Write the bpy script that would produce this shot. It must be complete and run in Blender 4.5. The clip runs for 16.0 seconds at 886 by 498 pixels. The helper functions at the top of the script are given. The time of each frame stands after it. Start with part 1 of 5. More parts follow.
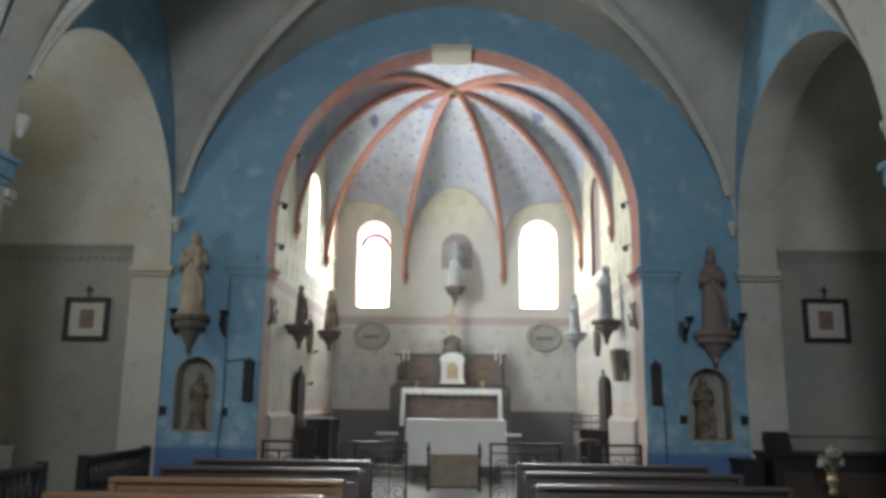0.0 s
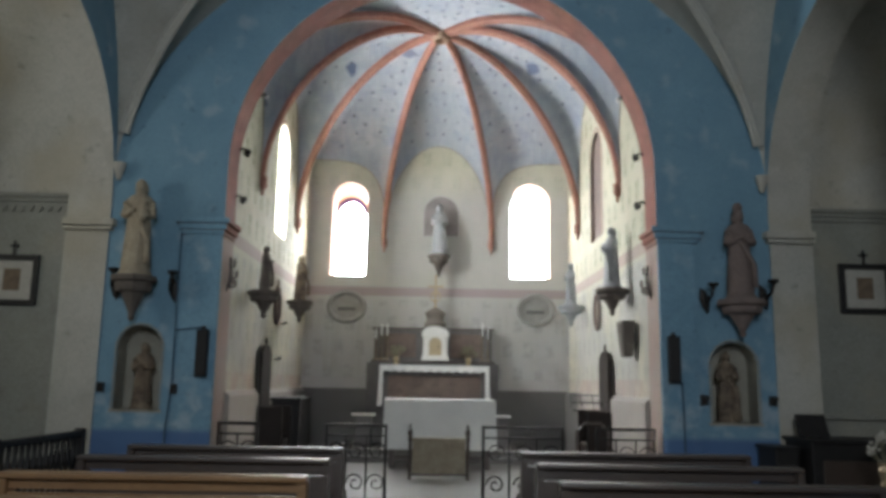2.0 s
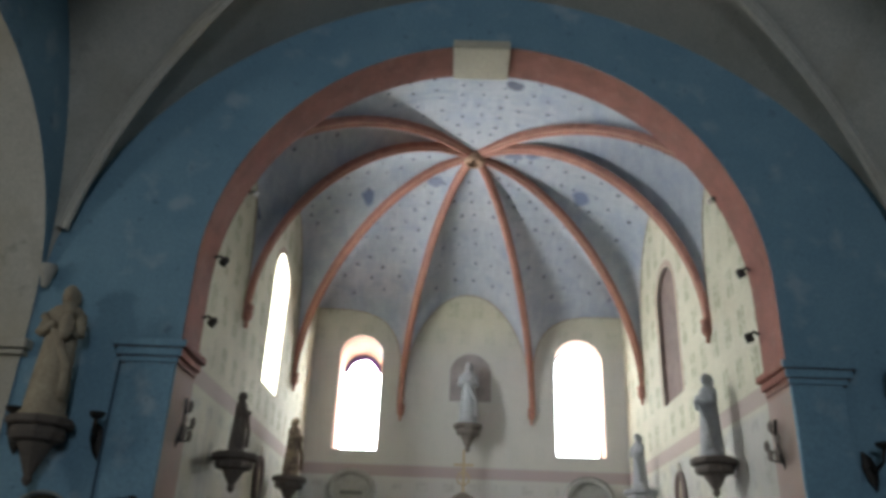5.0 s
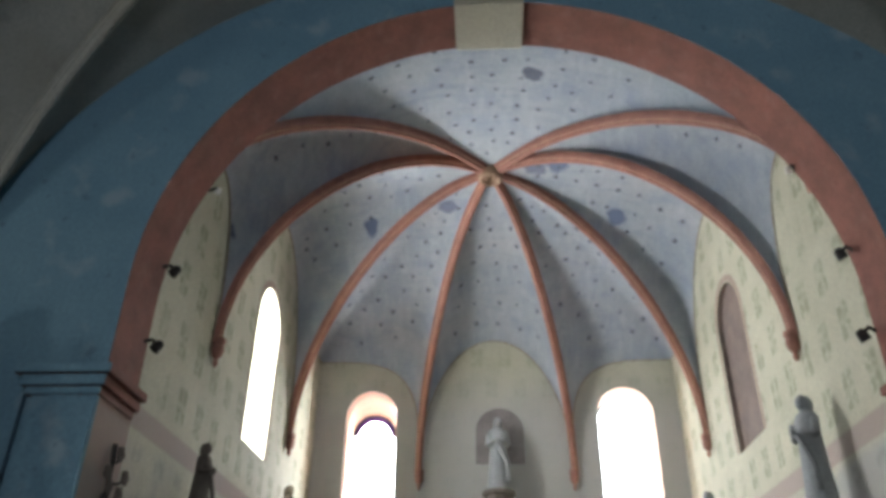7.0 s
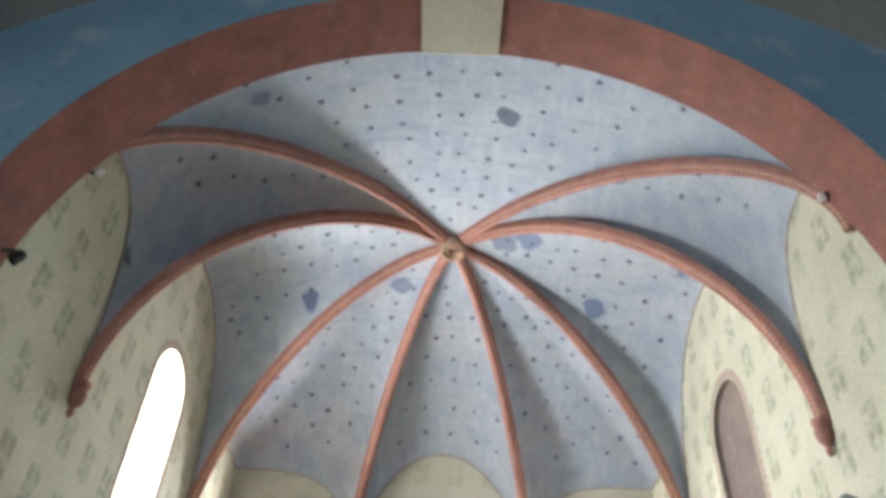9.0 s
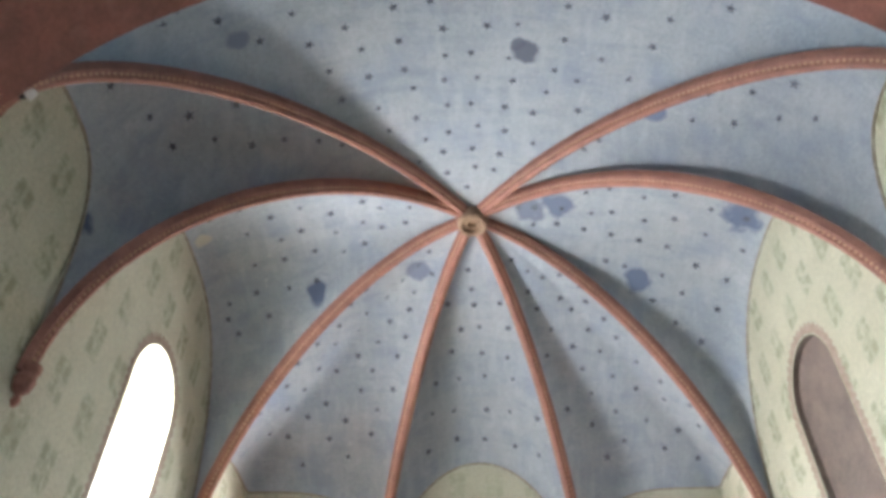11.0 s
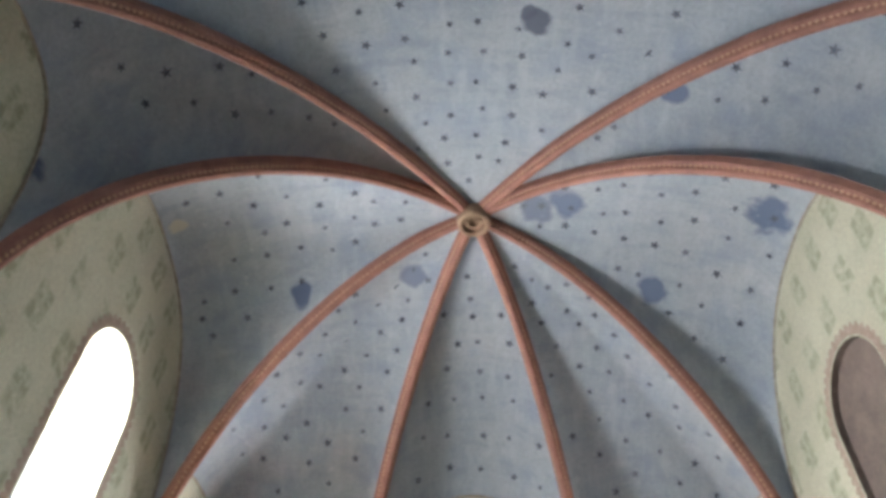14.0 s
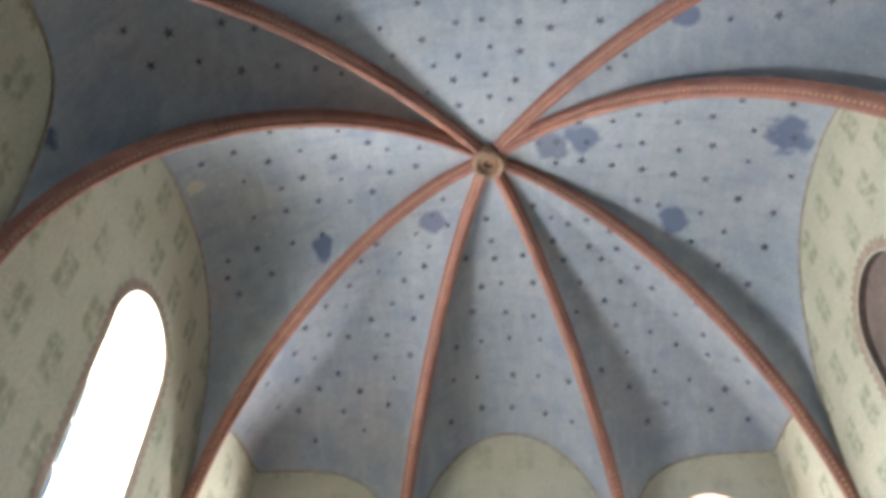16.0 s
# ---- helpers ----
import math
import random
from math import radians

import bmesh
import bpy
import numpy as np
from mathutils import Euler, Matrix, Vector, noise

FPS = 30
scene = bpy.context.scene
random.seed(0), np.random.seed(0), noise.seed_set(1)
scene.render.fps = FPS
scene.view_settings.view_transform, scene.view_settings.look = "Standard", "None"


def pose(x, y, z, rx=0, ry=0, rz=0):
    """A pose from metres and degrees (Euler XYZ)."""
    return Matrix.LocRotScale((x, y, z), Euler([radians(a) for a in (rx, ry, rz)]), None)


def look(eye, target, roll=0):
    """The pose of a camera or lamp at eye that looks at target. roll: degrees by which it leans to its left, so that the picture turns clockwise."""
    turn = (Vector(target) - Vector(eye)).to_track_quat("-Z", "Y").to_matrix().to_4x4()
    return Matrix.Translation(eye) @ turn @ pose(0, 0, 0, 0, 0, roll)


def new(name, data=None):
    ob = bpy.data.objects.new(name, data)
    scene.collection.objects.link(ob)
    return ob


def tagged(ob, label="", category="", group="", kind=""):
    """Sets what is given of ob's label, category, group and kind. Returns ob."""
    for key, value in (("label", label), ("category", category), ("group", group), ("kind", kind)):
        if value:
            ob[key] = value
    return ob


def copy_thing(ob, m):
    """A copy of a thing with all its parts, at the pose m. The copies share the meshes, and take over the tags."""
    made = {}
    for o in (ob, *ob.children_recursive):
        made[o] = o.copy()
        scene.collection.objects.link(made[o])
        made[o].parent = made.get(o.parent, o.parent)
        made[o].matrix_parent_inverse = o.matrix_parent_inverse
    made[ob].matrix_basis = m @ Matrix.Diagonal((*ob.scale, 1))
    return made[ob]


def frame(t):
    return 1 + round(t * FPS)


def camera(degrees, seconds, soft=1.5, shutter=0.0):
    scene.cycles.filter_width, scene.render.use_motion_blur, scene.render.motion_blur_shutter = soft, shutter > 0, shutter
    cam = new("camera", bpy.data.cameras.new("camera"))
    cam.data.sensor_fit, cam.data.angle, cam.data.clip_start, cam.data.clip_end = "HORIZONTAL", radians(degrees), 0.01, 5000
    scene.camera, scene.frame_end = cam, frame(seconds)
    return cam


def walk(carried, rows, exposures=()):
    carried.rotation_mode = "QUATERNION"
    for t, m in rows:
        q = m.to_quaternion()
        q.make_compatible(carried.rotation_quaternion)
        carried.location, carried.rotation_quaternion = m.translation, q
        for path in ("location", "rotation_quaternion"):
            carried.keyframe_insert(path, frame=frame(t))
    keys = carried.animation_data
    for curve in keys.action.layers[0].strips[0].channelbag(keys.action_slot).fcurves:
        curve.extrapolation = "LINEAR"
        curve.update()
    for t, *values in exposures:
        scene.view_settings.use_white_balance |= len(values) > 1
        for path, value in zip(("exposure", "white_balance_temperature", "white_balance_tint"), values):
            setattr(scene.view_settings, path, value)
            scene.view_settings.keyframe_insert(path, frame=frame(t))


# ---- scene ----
cam = camera(59.4, 16.0, soft=3.9, shutter=0.4)
PATH = [
    (0, (0.067, -10.234, 1.534), (0.029, -8.272, 1.916), 0.7),
    (0.5, (0.027, -10.064, 1.539), (0.019, -8.096, 1.894), 2.1),
    (1, (0.067, -9.666, 1.522), (-0.004, -7.728, 2.011), 2.1),
    (1.5, (-0.027, -9.283, 1.463), (-0.044, -7.322, 1.86), 2.0),
    (2, (-0.077, -8.806, 1.485), (-0.054, -6.834, 1.821), 1.0),
    (2.5, (-0.09, -8.361, 1.503), (-0.154, -6.404, 1.911), 1.4),
    (3, (-0.164, -7.89, 1.491), (-0.219, -5.929, 1.878), 1.0),
    (3.5, (-0.196, -7.464, 1.478), (-0.216, -5.493, 1.819), 0.4),
    (4, (-0.19, -6.988, 1.506), (-0.312, -5.057, 2.013), 0.4),
    (4.2, (-0.227, -6.843, 1.48), (-0.323, -4.947, 2.111), 2.1),
    (6.3, (-0.193, -5.025, 1.43), (-0.157, -3.248, 2.347), 0.5),
    (6.5, (-0.127, -4.845, 1.442), (-0.159, -3.087, 2.395), -1.1),
    (7, (-0.12, -4.467, 1.492), (-0.225, -2.743, 2.501), 0.7),
    (7.5, (-0.184, -4.058, 1.573), (-0.186, -2.473, 2.792), 0.5),
    (8, (-0.1, -3.646, 1.53), (-0.132, -2.123, 2.826), 0.6),
    (8.5, (-0.029, -3.284, 1.531), (-0.093, -1.728, 2.786), 2.3),
    (8.7, (-0.033, -3.071, 1.512), (-0.05, -1.542, 2.801), 3.4),
    (10.8, (-0.044, -1.754, 1.667), (-0.124, -0.353, 3.092), 1.1),
    (11, (-0.029, -1.615, 1.69), (-0.104, -0.208, 3.108), 0.8),
    (11.5, (-0.006, -1.385, 1.694), (-0.092, -0.051, 3.181), 1.9),
    (12, (-0.069, -1.179, 1.7), (-0.075, 0.062, 3.268), 1.8),
    (12.5, (-0.04, -1.019, 1.686), (-0.08, 0.377, 3.117), 2.3),
    (13, (-0.01, -0.845, 1.707), (-0.136, 0.539, 3.145), 2.7),
    (13.5, (-0.026, -0.762, 1.712), (-0.151, 0.611, 3.161), 3.6),
    (14, (-0.057, -0.726, 1.724), (-0.125, 0.551, 3.262), 2.5),
    (14.5, (-0.039, -0.694, 1.716), (-0.061, 0.595, 3.246), 0.9),
    (15, (-0.063, -0.691, 1.723), (-0.054, 0.61, 3.242), 0.6),
    (15.5, (-0.034, -0.698, 1.724), (-0.037, 0.591, 3.253), -2.8),
    (16, (-0.015, -0.692, 1.698), (-0.148, 0.68, 3.148), 0.5),
]
walk(cam, [(t, look(eye, target, roll)) for t, eye, target, roll in PATH],
     exposures=[(0, 0.76), (1.5, 0.52), (2.5, 0.4), (4.2, 0.03), (6.5, -0.15), (7.2, -0.1), (7.7, 0.45), (8.5, 0.5), (11, 0.28), (12.5, -0.03), (15, -0.08), (16, 0.0)])

# strength of the sky light in each window; the west one is added fill
LIGHT_SIDE, LIGHT_BACK_NORTH, LIGHT_BACK_SOUTH, LIGHT_WEST, LIGHT_CHAPEL = 680.0, 430.0, 230.0, 215.0, 80.0
# world and exposure
scene.view_settings.exposure = 0.0
world = bpy.data.worlds.new("sky")
world.use_nodes = True
scene.world = world
wn = world.node_tree
sky = wn.nodes.new("ShaderNodeTexSky")
sky.sky_type = "NISHITA"
sky.sun_disc = False
sky.sun_elevation = radians(28)
sky.sun_rotation = radians(-130)
wn.links.new(sky.outputs[0], wn.nodes["Background"].inputs[0])
wn.nodes["Background"].inputs[1].default_value = 0.12


def window_light(name, m, w, h, power, color=(0.95, 1.0, 1.03)):
    """Sky light in a window opening; it shines along its own -z."""
    d = bpy.data.lights.new(name, "AREA")
    d.shape, d.size, d.size_y, d.energy, d.color = "RECTANGLE", w, h, power, color
    ob = new(name, d)
    ob.matrix_basis = m
    return ob


# ---- materials ----
def mat(name, base, other=None, scale=2.5, rough=0.85, bump=0.15, fine=40.0, metal=0.0, amount=0.5, spec=0.3):
    """Base colour broken by stains of a second colour, fine grain and relief."""
    m = bpy.data.materials.new(name)
    m.use_nodes = True
    nt = m.node_tree
    n, l = nt.nodes, nt.links
    b = n["Principled BSDF"]
    other = other or tuple(c * 0.7 for c in base)
    co = n.new("ShaderNodeTexCoord").outputs["Object"]
    big = n.new("ShaderNodeTexNoise")
    big.inputs["Scale"].default_value, big.inputs["Detail"].default_value, big.inputs["Roughness"].default_value = scale, 7, 0.65
    l.new(co, big.inputs["Vector"])
    ramp = n.new("ShaderNodeMapRange")
    ramp.inputs[1].default_value, ramp.inputs[2].default_value = 0.38, 0.72
    ramp.inputs[4].default_value = amount
    l.new(big.outputs[0], ramp.inputs[0])
    mix = n.new("ShaderNodeMix")
    mix.data_type = "RGBA"
    mix.inputs[6].default_value, mix.inputs[7].default_value = (*base, 1), (*other, 1)
    l.new(ramp.outputs[0], mix.inputs[0])
    small = n.new("ShaderNodeTexNoise")
    small.inputs["Scale"].default_value, small.inputs["Detail"].default_value = fine, 5
    l.new(co, small.inputs["Vector"])
    grain = n.new("ShaderNodeMix")
    grain.data_type, grain.blend_type = "RGBA", "OVERLAY"
    grain.inputs[0].default_value = 0.3
    l.new(mix.outputs[2], grain.inputs[6])
    l.new(small.outputs[0], grain.inputs[7])
    l.new(grain.outputs[2], b.inputs["Base Color"])
    bp = n.new("ShaderNodeBump")
    bp.inputs["Strength"].default_value, bp.inputs["Distance"].default_value = bump, 0.02
    add = n.new("ShaderNodeMath")
    l.new(big.outputs[0], add.inputs[0])
    l.new(small.outputs[0], add.inputs[1])
    l.new(add.outputs[0], bp.inputs["Height"])
    l.new(bp.outputs[0], b.inputs["Normal"])
    b.inputs["Roughness"].default_value, b.inputs["Metallic"].default_value = rough, metal
    b.inputs["Specular IOR Level"].default_value = spec
    m["out"] = grain.name
    return m


class Nodes:
    """Short spelling for shader arithmetic."""

    def __init__(self, m):
        self.nt = m.node_tree
        self.n, self.l = self.nt.nodes, self.nt.links
        self.b = self.n["Principled BSDF"]
        self.color = self.n[m["out"]].outputs[2]
        p = self.n.new("ShaderNodeNewGeometry").outputs["Position"]
        self.pos = p
        s = self.n.new("ShaderNodeSeparateXYZ")
        self.l.new(p, s.inputs[0])
        self.x, self.y, self.z = s.outputs

    def put(self, socket, v):
        if isinstance(v, (int, float)):
            socket.default_value = v
        else:
            self.l.new(v, socket)

    def math(self, op, a, b=0.0, c=0.0):
        k = self.n.new("ShaderNodeMath")
        k.operation = op
        for s, v in zip(k.inputs, (a, b, c)):
            self.put(s, v)
        return k.outputs[0]

    def noise(self, scale, detail=4):
        k = self.n.new("ShaderNodeTexNoise")
        k.inputs["Scale"].default_value, k.inputs["Detail"].default_value = scale, detail
        self.l.new(self.pos, k.inputs["Vector"])
        return k.outputs[0]

    def step(self, v, lo, hi):
        k = self.n.new("ShaderNodeMapRange")
        self.put(k.inputs[0], v)
        k.inputs[1].default_value, k.inputs[2].default_value = lo, hi
        return k.outputs[0]

    def band(self, v, lo, hi, soft=0.012):
        return self.math("MULTIPLY", self.step(v, lo - soft, lo + soft), self.step(v, hi + soft, hi - soft))

    def distance(self, c):
        k = self.n.new("ShaderNodeVectorMath")
        k.operation = "DISTANCE"
        self.l.new(self.pos, k.inputs[0])
        k.inputs[1].default_value = c
        return k.outputs["Value"]

    def distance_flat(self, c):
        a, b = self.math("SUBTRACT", self.x, c[0]), self.math("SUBTRACT", self.y, c[1])
        return self.math("SQRT", self.math("ADD", self.math("MULTIPLY", a, a), self.math("MULTIPLY", b, b)))

    def paint(self, fac, color, strength=1.0):
        k = self.n.new("ShaderNodeMix")
        k.data_type = "RGBA"
        self.put(k.inputs[0], self.math("MULTIPLY", fac, strength))
        self.l.new(self.color, k.inputs[6])
        k.inputs[7].default_value = (*color, 1)
        self.color = k.outputs[2]
        self.l.new(self.color, self.b.inputs["Base Color"])


M_blue = mat("blue_limewash", (0.19, 0.33, 0.43), (0.12, 0.24, 0.34), 1.6, amount=0.6)
k = Nodes(M_blue)
worn = k.noise(3.1, 8)
k.paint(k.step(worn, 0.57, 0.70), (0.36, 0.45, 0.52), 0.55)
k.paint(k.math("MULTIPLY", k.step(k.noise(4.5, 9), 0.47, 0.60), k.math("MULTIPLY", k.step(k.z, 1.75, 1.2), k.step(k.z, 0.9, 0.95))), (0.42, 0.50, 0.55), 0.6)
k.paint(k.step(k.noise(9.0, 9), 0.64, 0.70), (0.09, 0.15, 0.20), 0.5)
k.paint(k.math("MULTIPLY", k.step(k.z, 0.93, 0.87), 1.0), (0.075, 0.14, 0.30), 0.85)
k.paint(k.math("MULTIPLY", k.step(k.z, 0.5, 0.0), k.step(k.noise(6), 0.45, 0.6)), (0.4, 0.4, 0.4), 0.6)

M_cream = mat("cream_plaster", (0.50, 0.49, 0.44), (0.39, 0.38, 0.34), 1.3, amount=0.7)
k = Nodes(M_cream)
k.paint(k.step(k.noise(2.2, 8), 0.58, 0.66), (0.36, 0.34, 0.29), 0.4)
k.paint(k.step(k.noise(0.8, 8), 0.50, 0.62), (0.42, 0.37, 0.27), 0.55)
k.paint(k.step(k.noise(6.0, 9), 0.64, 0.72), (0.24, 0.22, 0.18), 0.5)
M_nave_vault = mat("nave_vault_plaster", (0.46, 0.45, 0.40), (0.36, 0.36, 0.33), 1.1, amount=0.8)
M_grey = mat("grey_plaster", (0.29, 0.29, 0.255), (0.22, 0.22, 0.195), 1.0, amount=0.8)
k = Nodes(M_grey)
k.paint(k.step(k.noise(0.9, 8), 0.52, 0.64), (0.36, 0.32, 0.24), 0.5)
k.paint(k.step(k.noise(4.0, 9), 0.62, 0.70), (0.22, 0.21, 0.19), 0.45)
k = Nodes(M_nave_vault)
k.paint(k.step(k.noise(1.7, 9), 0.54, 0.68), (0.33, 0.31, 0.26), 0.5)
k.paint(k.step(k.noise(7.0, 9), 0.64, 0.72), (0.26, 0.25, 0.22), 0.4)

M_chancel = mat("stencilled_plaster", (0.52, 0.50, 0.39), (0.40, 0.385, 0.29), 1.8, amount=0.8)
k = Nodes(M_chancel)
along = k.math("ADD", k.x, k.y)
row = k.math("FLOOR", k.math("MULTIPLY", k.z, 2.15))
u = k.math("SUBTRACT", k.math("FRACT", k.math("ADD", k.math("MULTIPLY", along, 2.5), k.math("MULTIPLY", row, 0.5))), 0.5)
v = k.math("SUBTRACT", k.math("FRACT", k.math("MULTIPLY", k.z, 2.15)), 0.5)
au, av = k.math("ABSOLUTE", u), k.math("ABSOLUTE", v)
square = k.math("MULTIPLY", k.step(au, 0.25, 0.18), k.step(av, 0.34, 0.26))
gap = k.math("MAXIMUM", k.step(au, 0.02, 0.05), 0.0)
gap = k.math("MAXIMUM", k.math("MULTIPLY", gap, k.step(av, 0.03, 0.06)), 0.55)
faded = k.math("MULTIPLY", k.math("MULTIPLY", square, gap), k.step(k.noise(16, 6), 0.36, 0.54))
faded = k.math("MULTIPLY", faded, k.step(k.noise(0.9, 3), 0.30, 0.45))
faded = k.math("MULTIPLY", faded, k.step(k.z, 3.2, 3.25))
faded = k.math("MULTIPLY", faded, k.math("MAXIMUM", k.step(k.y, 6.04, 6.0), 0.45))
k.paint(faded, (0.21, 0.215, 0.13), 0.65)
k.paint(k.math("MULTIPLY", k.step(k.z, 3.1, 3.0), k.step(k.noise(1.4, 8), 0.38, 0.6)), (0.41, 0.40, 0.385), 0.8)
low = k.math("MULTIPLY", k.math("MULTIPLY", square, k.step(k.noise(12, 6), 0.38, 0.56)), k.math("MULTIPLY", k.step(k.z, 3.02, 2.98), k.step(k.z, 1.5, 1.56)))
k.paint(k.band(k.z, 3.08, 3.25), (0.36, 0.27, 0.25), 0.75)
k.paint(k.math("MULTIPLY", k.band(k.z, 1.33, 1.55), k.step(k.noise(3.0, 6), 0.3, 0.6)), (0.40, 0.28, 0.25), 0.6)
# end wall greyed below the vault: window haze put into its colour
k.paint(k.math("MULTIPLY", k.step(k.y, 6.0, 6.04), k.step(k.z, 5.7, 4.9)), (0.42, 0.41, 0.41), 0.75)
k.paint(k.math("MULTIPLY", k.band(k.z, 3.08, 3.25), k.step(k.y, 6.0, 6.04)), (0.30, 0.23, 0.22), 0.7)
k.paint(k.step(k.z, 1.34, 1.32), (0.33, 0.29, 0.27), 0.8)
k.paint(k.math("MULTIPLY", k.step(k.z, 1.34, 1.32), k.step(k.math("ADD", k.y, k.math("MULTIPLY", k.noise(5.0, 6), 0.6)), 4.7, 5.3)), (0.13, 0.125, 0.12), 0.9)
k.paint(k.math("MULTIPLY", k.step(k.noise(1.9, 9), 0.5, 0.66), k.math("MULTIPLY", k.step(k.z, 2.9, 1.5), k.step(k.z, 1.3, 1.5))), (0.33, 0.31, 0.28), 0.55)
k.paint(low, (0.25, 0.24, 0.225), 0.4)
streak = k.n.new("ShaderNodeTexNoise")
streak.inputs["Scale"].default_value = 1.0
stretch = k.n.new("ShaderNodeVectorMath")
stretch.operation = "MULTIPLY"
k.l.new(k.pos, stretch.inputs[0])
stretch.inputs[1].default_value = (9.0, 9.0, 0.5)
k.l.new(stretch.outputs[0], streak.inputs["Vector"])
k.paint(k.math("MULTIPLY", k.step(streak.outputs[0], 0.5, 0.68), k.math("MULTIPLY", k.step(k.z, 3.1, 2.6), k.step(k.z, 1.5, 1.7))), (0.36, 0.35, 0.30), 0.45)

M_soffit = mat("red_soffit_paint", (0.25, 0.10, 0.075), (0.16, 0.07, 0.055), 4.0, amount=0.9)
k = Nodes(M_soffit)
k.paint(k.step(k.noise(7.0, 9), 0.55, 0.68), (0.31, 0.17, 0.13), 0.25)
k.paint(k.step(k.z, 3.15, 3.05), (0.44, 0.38, 0.34), 0.65)
k.paint(k.math("MULTIPLY", k.step(k.z, 3.1, 3.0), k.step(k.noise(3.5, 9), 0.45, 0.62)), (0.33, 0.30, 0.27), 0.6)
M_salmon = mat("salmon_reveal_plaster", (0.55, 0.36, 0.28), (0.46, 0.28, 0.22), 3.0)
M_rib = mat("terracotta_rib_paint", (0.35, 0.165, 0.125), (0.21, 0.105, 0.085), 7.0, amount=0.9, bump=0.35)
M_boss = mat("ochre_boss_paint", (0.36, 0.24, 0.16), (0.22, 0.13, 0.09), 12.0, amount=0.9)
M_bead = mat("ochre_bead_paint", (0.55, 0.33, 0.22), (0.40, 0.2, 0.14), 9.0)
M_brown = mat("brown_blocking_plaster", (0.19, 0.14, 0.12), (0.10, 0.08, 0.07), 4.0, amount=0.9)
M_border = mat("stencil_border", (0.27, 0.22, 0.17), (0.46, 0.42, 0.34), 14.0, amount=0.9)
M_scallop = mat("scalloped_border_paint", (0.40, 0.31, 0.25), (0.24, 0.17, 0.13), 22.0, amount=0.9)
M_stone = mat("pale_stone", (0.55, 0.52, 0.42), (0.45, 0.42, 0.35), 3.0)
M_floor = mat("stone_paving", (0.16, 0.15, 0.14), (0.10, 0.095, 0.09), 2.0, rough=0.5, spec=0.5)
M_dark_wood = mat("dark_stained_wood", (0.055, 0.035, 0.025), (0.03, 0.02, 0.015), 6.0, rough=0.42, spec=1.0, bump=0.04)
M_pine = mat("varnished_pine", (0.30, 0.17, 0.08), (0.2, 0.11, 0.05), 5.0, rough=0.4, spec=0.5)
M_black = mat("black_wood", (0.018, 0.017, 0.017), (0.03, 0.028, 0.026), 8.0, rough=0.5)
M_iron = mat("wrought_iron", (0.03, 0.03, 0.03), (0.06, 0.045, 0.035), 20.0, rough=0.45, metal=0.7)
M_linen = mat("white_linen", (0.78, 0.78, 0.76), (0.68, 0.68, 0.67), 4.0)
M_marble = mat("white_marble", (0.70, 0.69, 0.66), (0.55, 0.54, 0.52), 4.0, rough=0.4, spec=0.5)
M_altar = mat("grey_altar_stone", (0.15, 0.14, 0.14), (0.09, 0.085, 0.085), 3.0)
M_gold = mat("gilt_brass", (0.42, 0.33, 0.21), (0.24, 0.19, 0.13), 10.0, rough=0.45, metal=0.5)
M_bronze = mat("tarnished_bronze", (0.17, 0.14, 0.10), (0.09, 0.075, 0.06), 14.0, rough=0.45, metal=0.5)
M_ivory = mat("ivory_painted_plaster", (0.40, 0.345, 0.255), (0.23, 0.185, 0.14), 6.0, amount=0.8)
M_umber = mat("brown_painted_plaster", (0.135, 0.115, 0.10), (0.075, 0.062, 0.055), 6.0)
M_halo = mat("faded_mauve_wall_paint", (0.20, 0.175, 0.175), (0.30, 0.275, 0.265), 5.0, amount=0.8)
M_wreath = mat("weathered_grey_relief", (0.31, 0.30, 0.28), (0.23, 0.22, 0.205), 7.0, amount=0.8)
M_niche_figure = mat("brown_and_ochre_painted_plaster", (0.10, 0.075, 0.06), (0.33, 0.26, 0.18), 7.0, amount=0.9)
M_rose = mat("faded_rose_painted_plaster", (0.20, 0.155, 0.14), (0.13, 0.11, 0.105), 6.0)
M_white_statue = mat("grey_white_plaster", (0.29, 0.30, 0.31), (0.19, 0.195, 0.20), 6.0)
M_niche = mat("niche_plaster", (0.36, 0.345, 0.29), (0.27, 0.255, 0.215), 4.0, amount=0.8)
M_paper = mat("ivory_mount", (0.46, 0.44, 0.39), (0.38, 0.36, 0.31), 8.0)
M_print = mat("brown_print", (0.22, 0.16, 0.11), (0.10, 0.08, 0.06), 18.0, amount=0.9)
M_speaker = mat("black_speaker_cloth", (0.02, 0.02, 0.022), (0.03, 0.03, 0.032), 30.0)
M_cable = mat("painted_cable", (0.07, 0.12, 0.17), (0.05, 0.09, 0.13), 10.0)
M_star = mat("dark_star_paint", (0.06, 0.068, 0.085), (0.20, 0.22, 0.26), 2.3, amount=0.9)
M_purple = mat("purple_glass_border", (0.16, 0.08, 0.30), (0.1, 0.05, 0.2), 20.0, rough=0.2)
M_lead = mat("lead_came", (0.09, 0.09, 0.1), (0.06, 0.06, 0.065), 20.0, rough=0.5, metal=0.6)
M_leaf = mat("dried_leaf", (0.16, 0.15, 0.10), (0.30, 0.27, 0.2), 20.0)

M_glass = bpy.data.materials.new("window_glass")
M_glass.use_nodes = True
gb = M_glass.node_tree.nodes["Principled BSDF"]
gb.inputs["Transmission Weight"].default_value, gb.inputs["Roughness"].default_value = 1.0, 0.05
gb.inputs["Base Color"].default_value = (0.97, 0.97, 0.95, 1)
gb.inputs["IOR"].default_value = 1.1

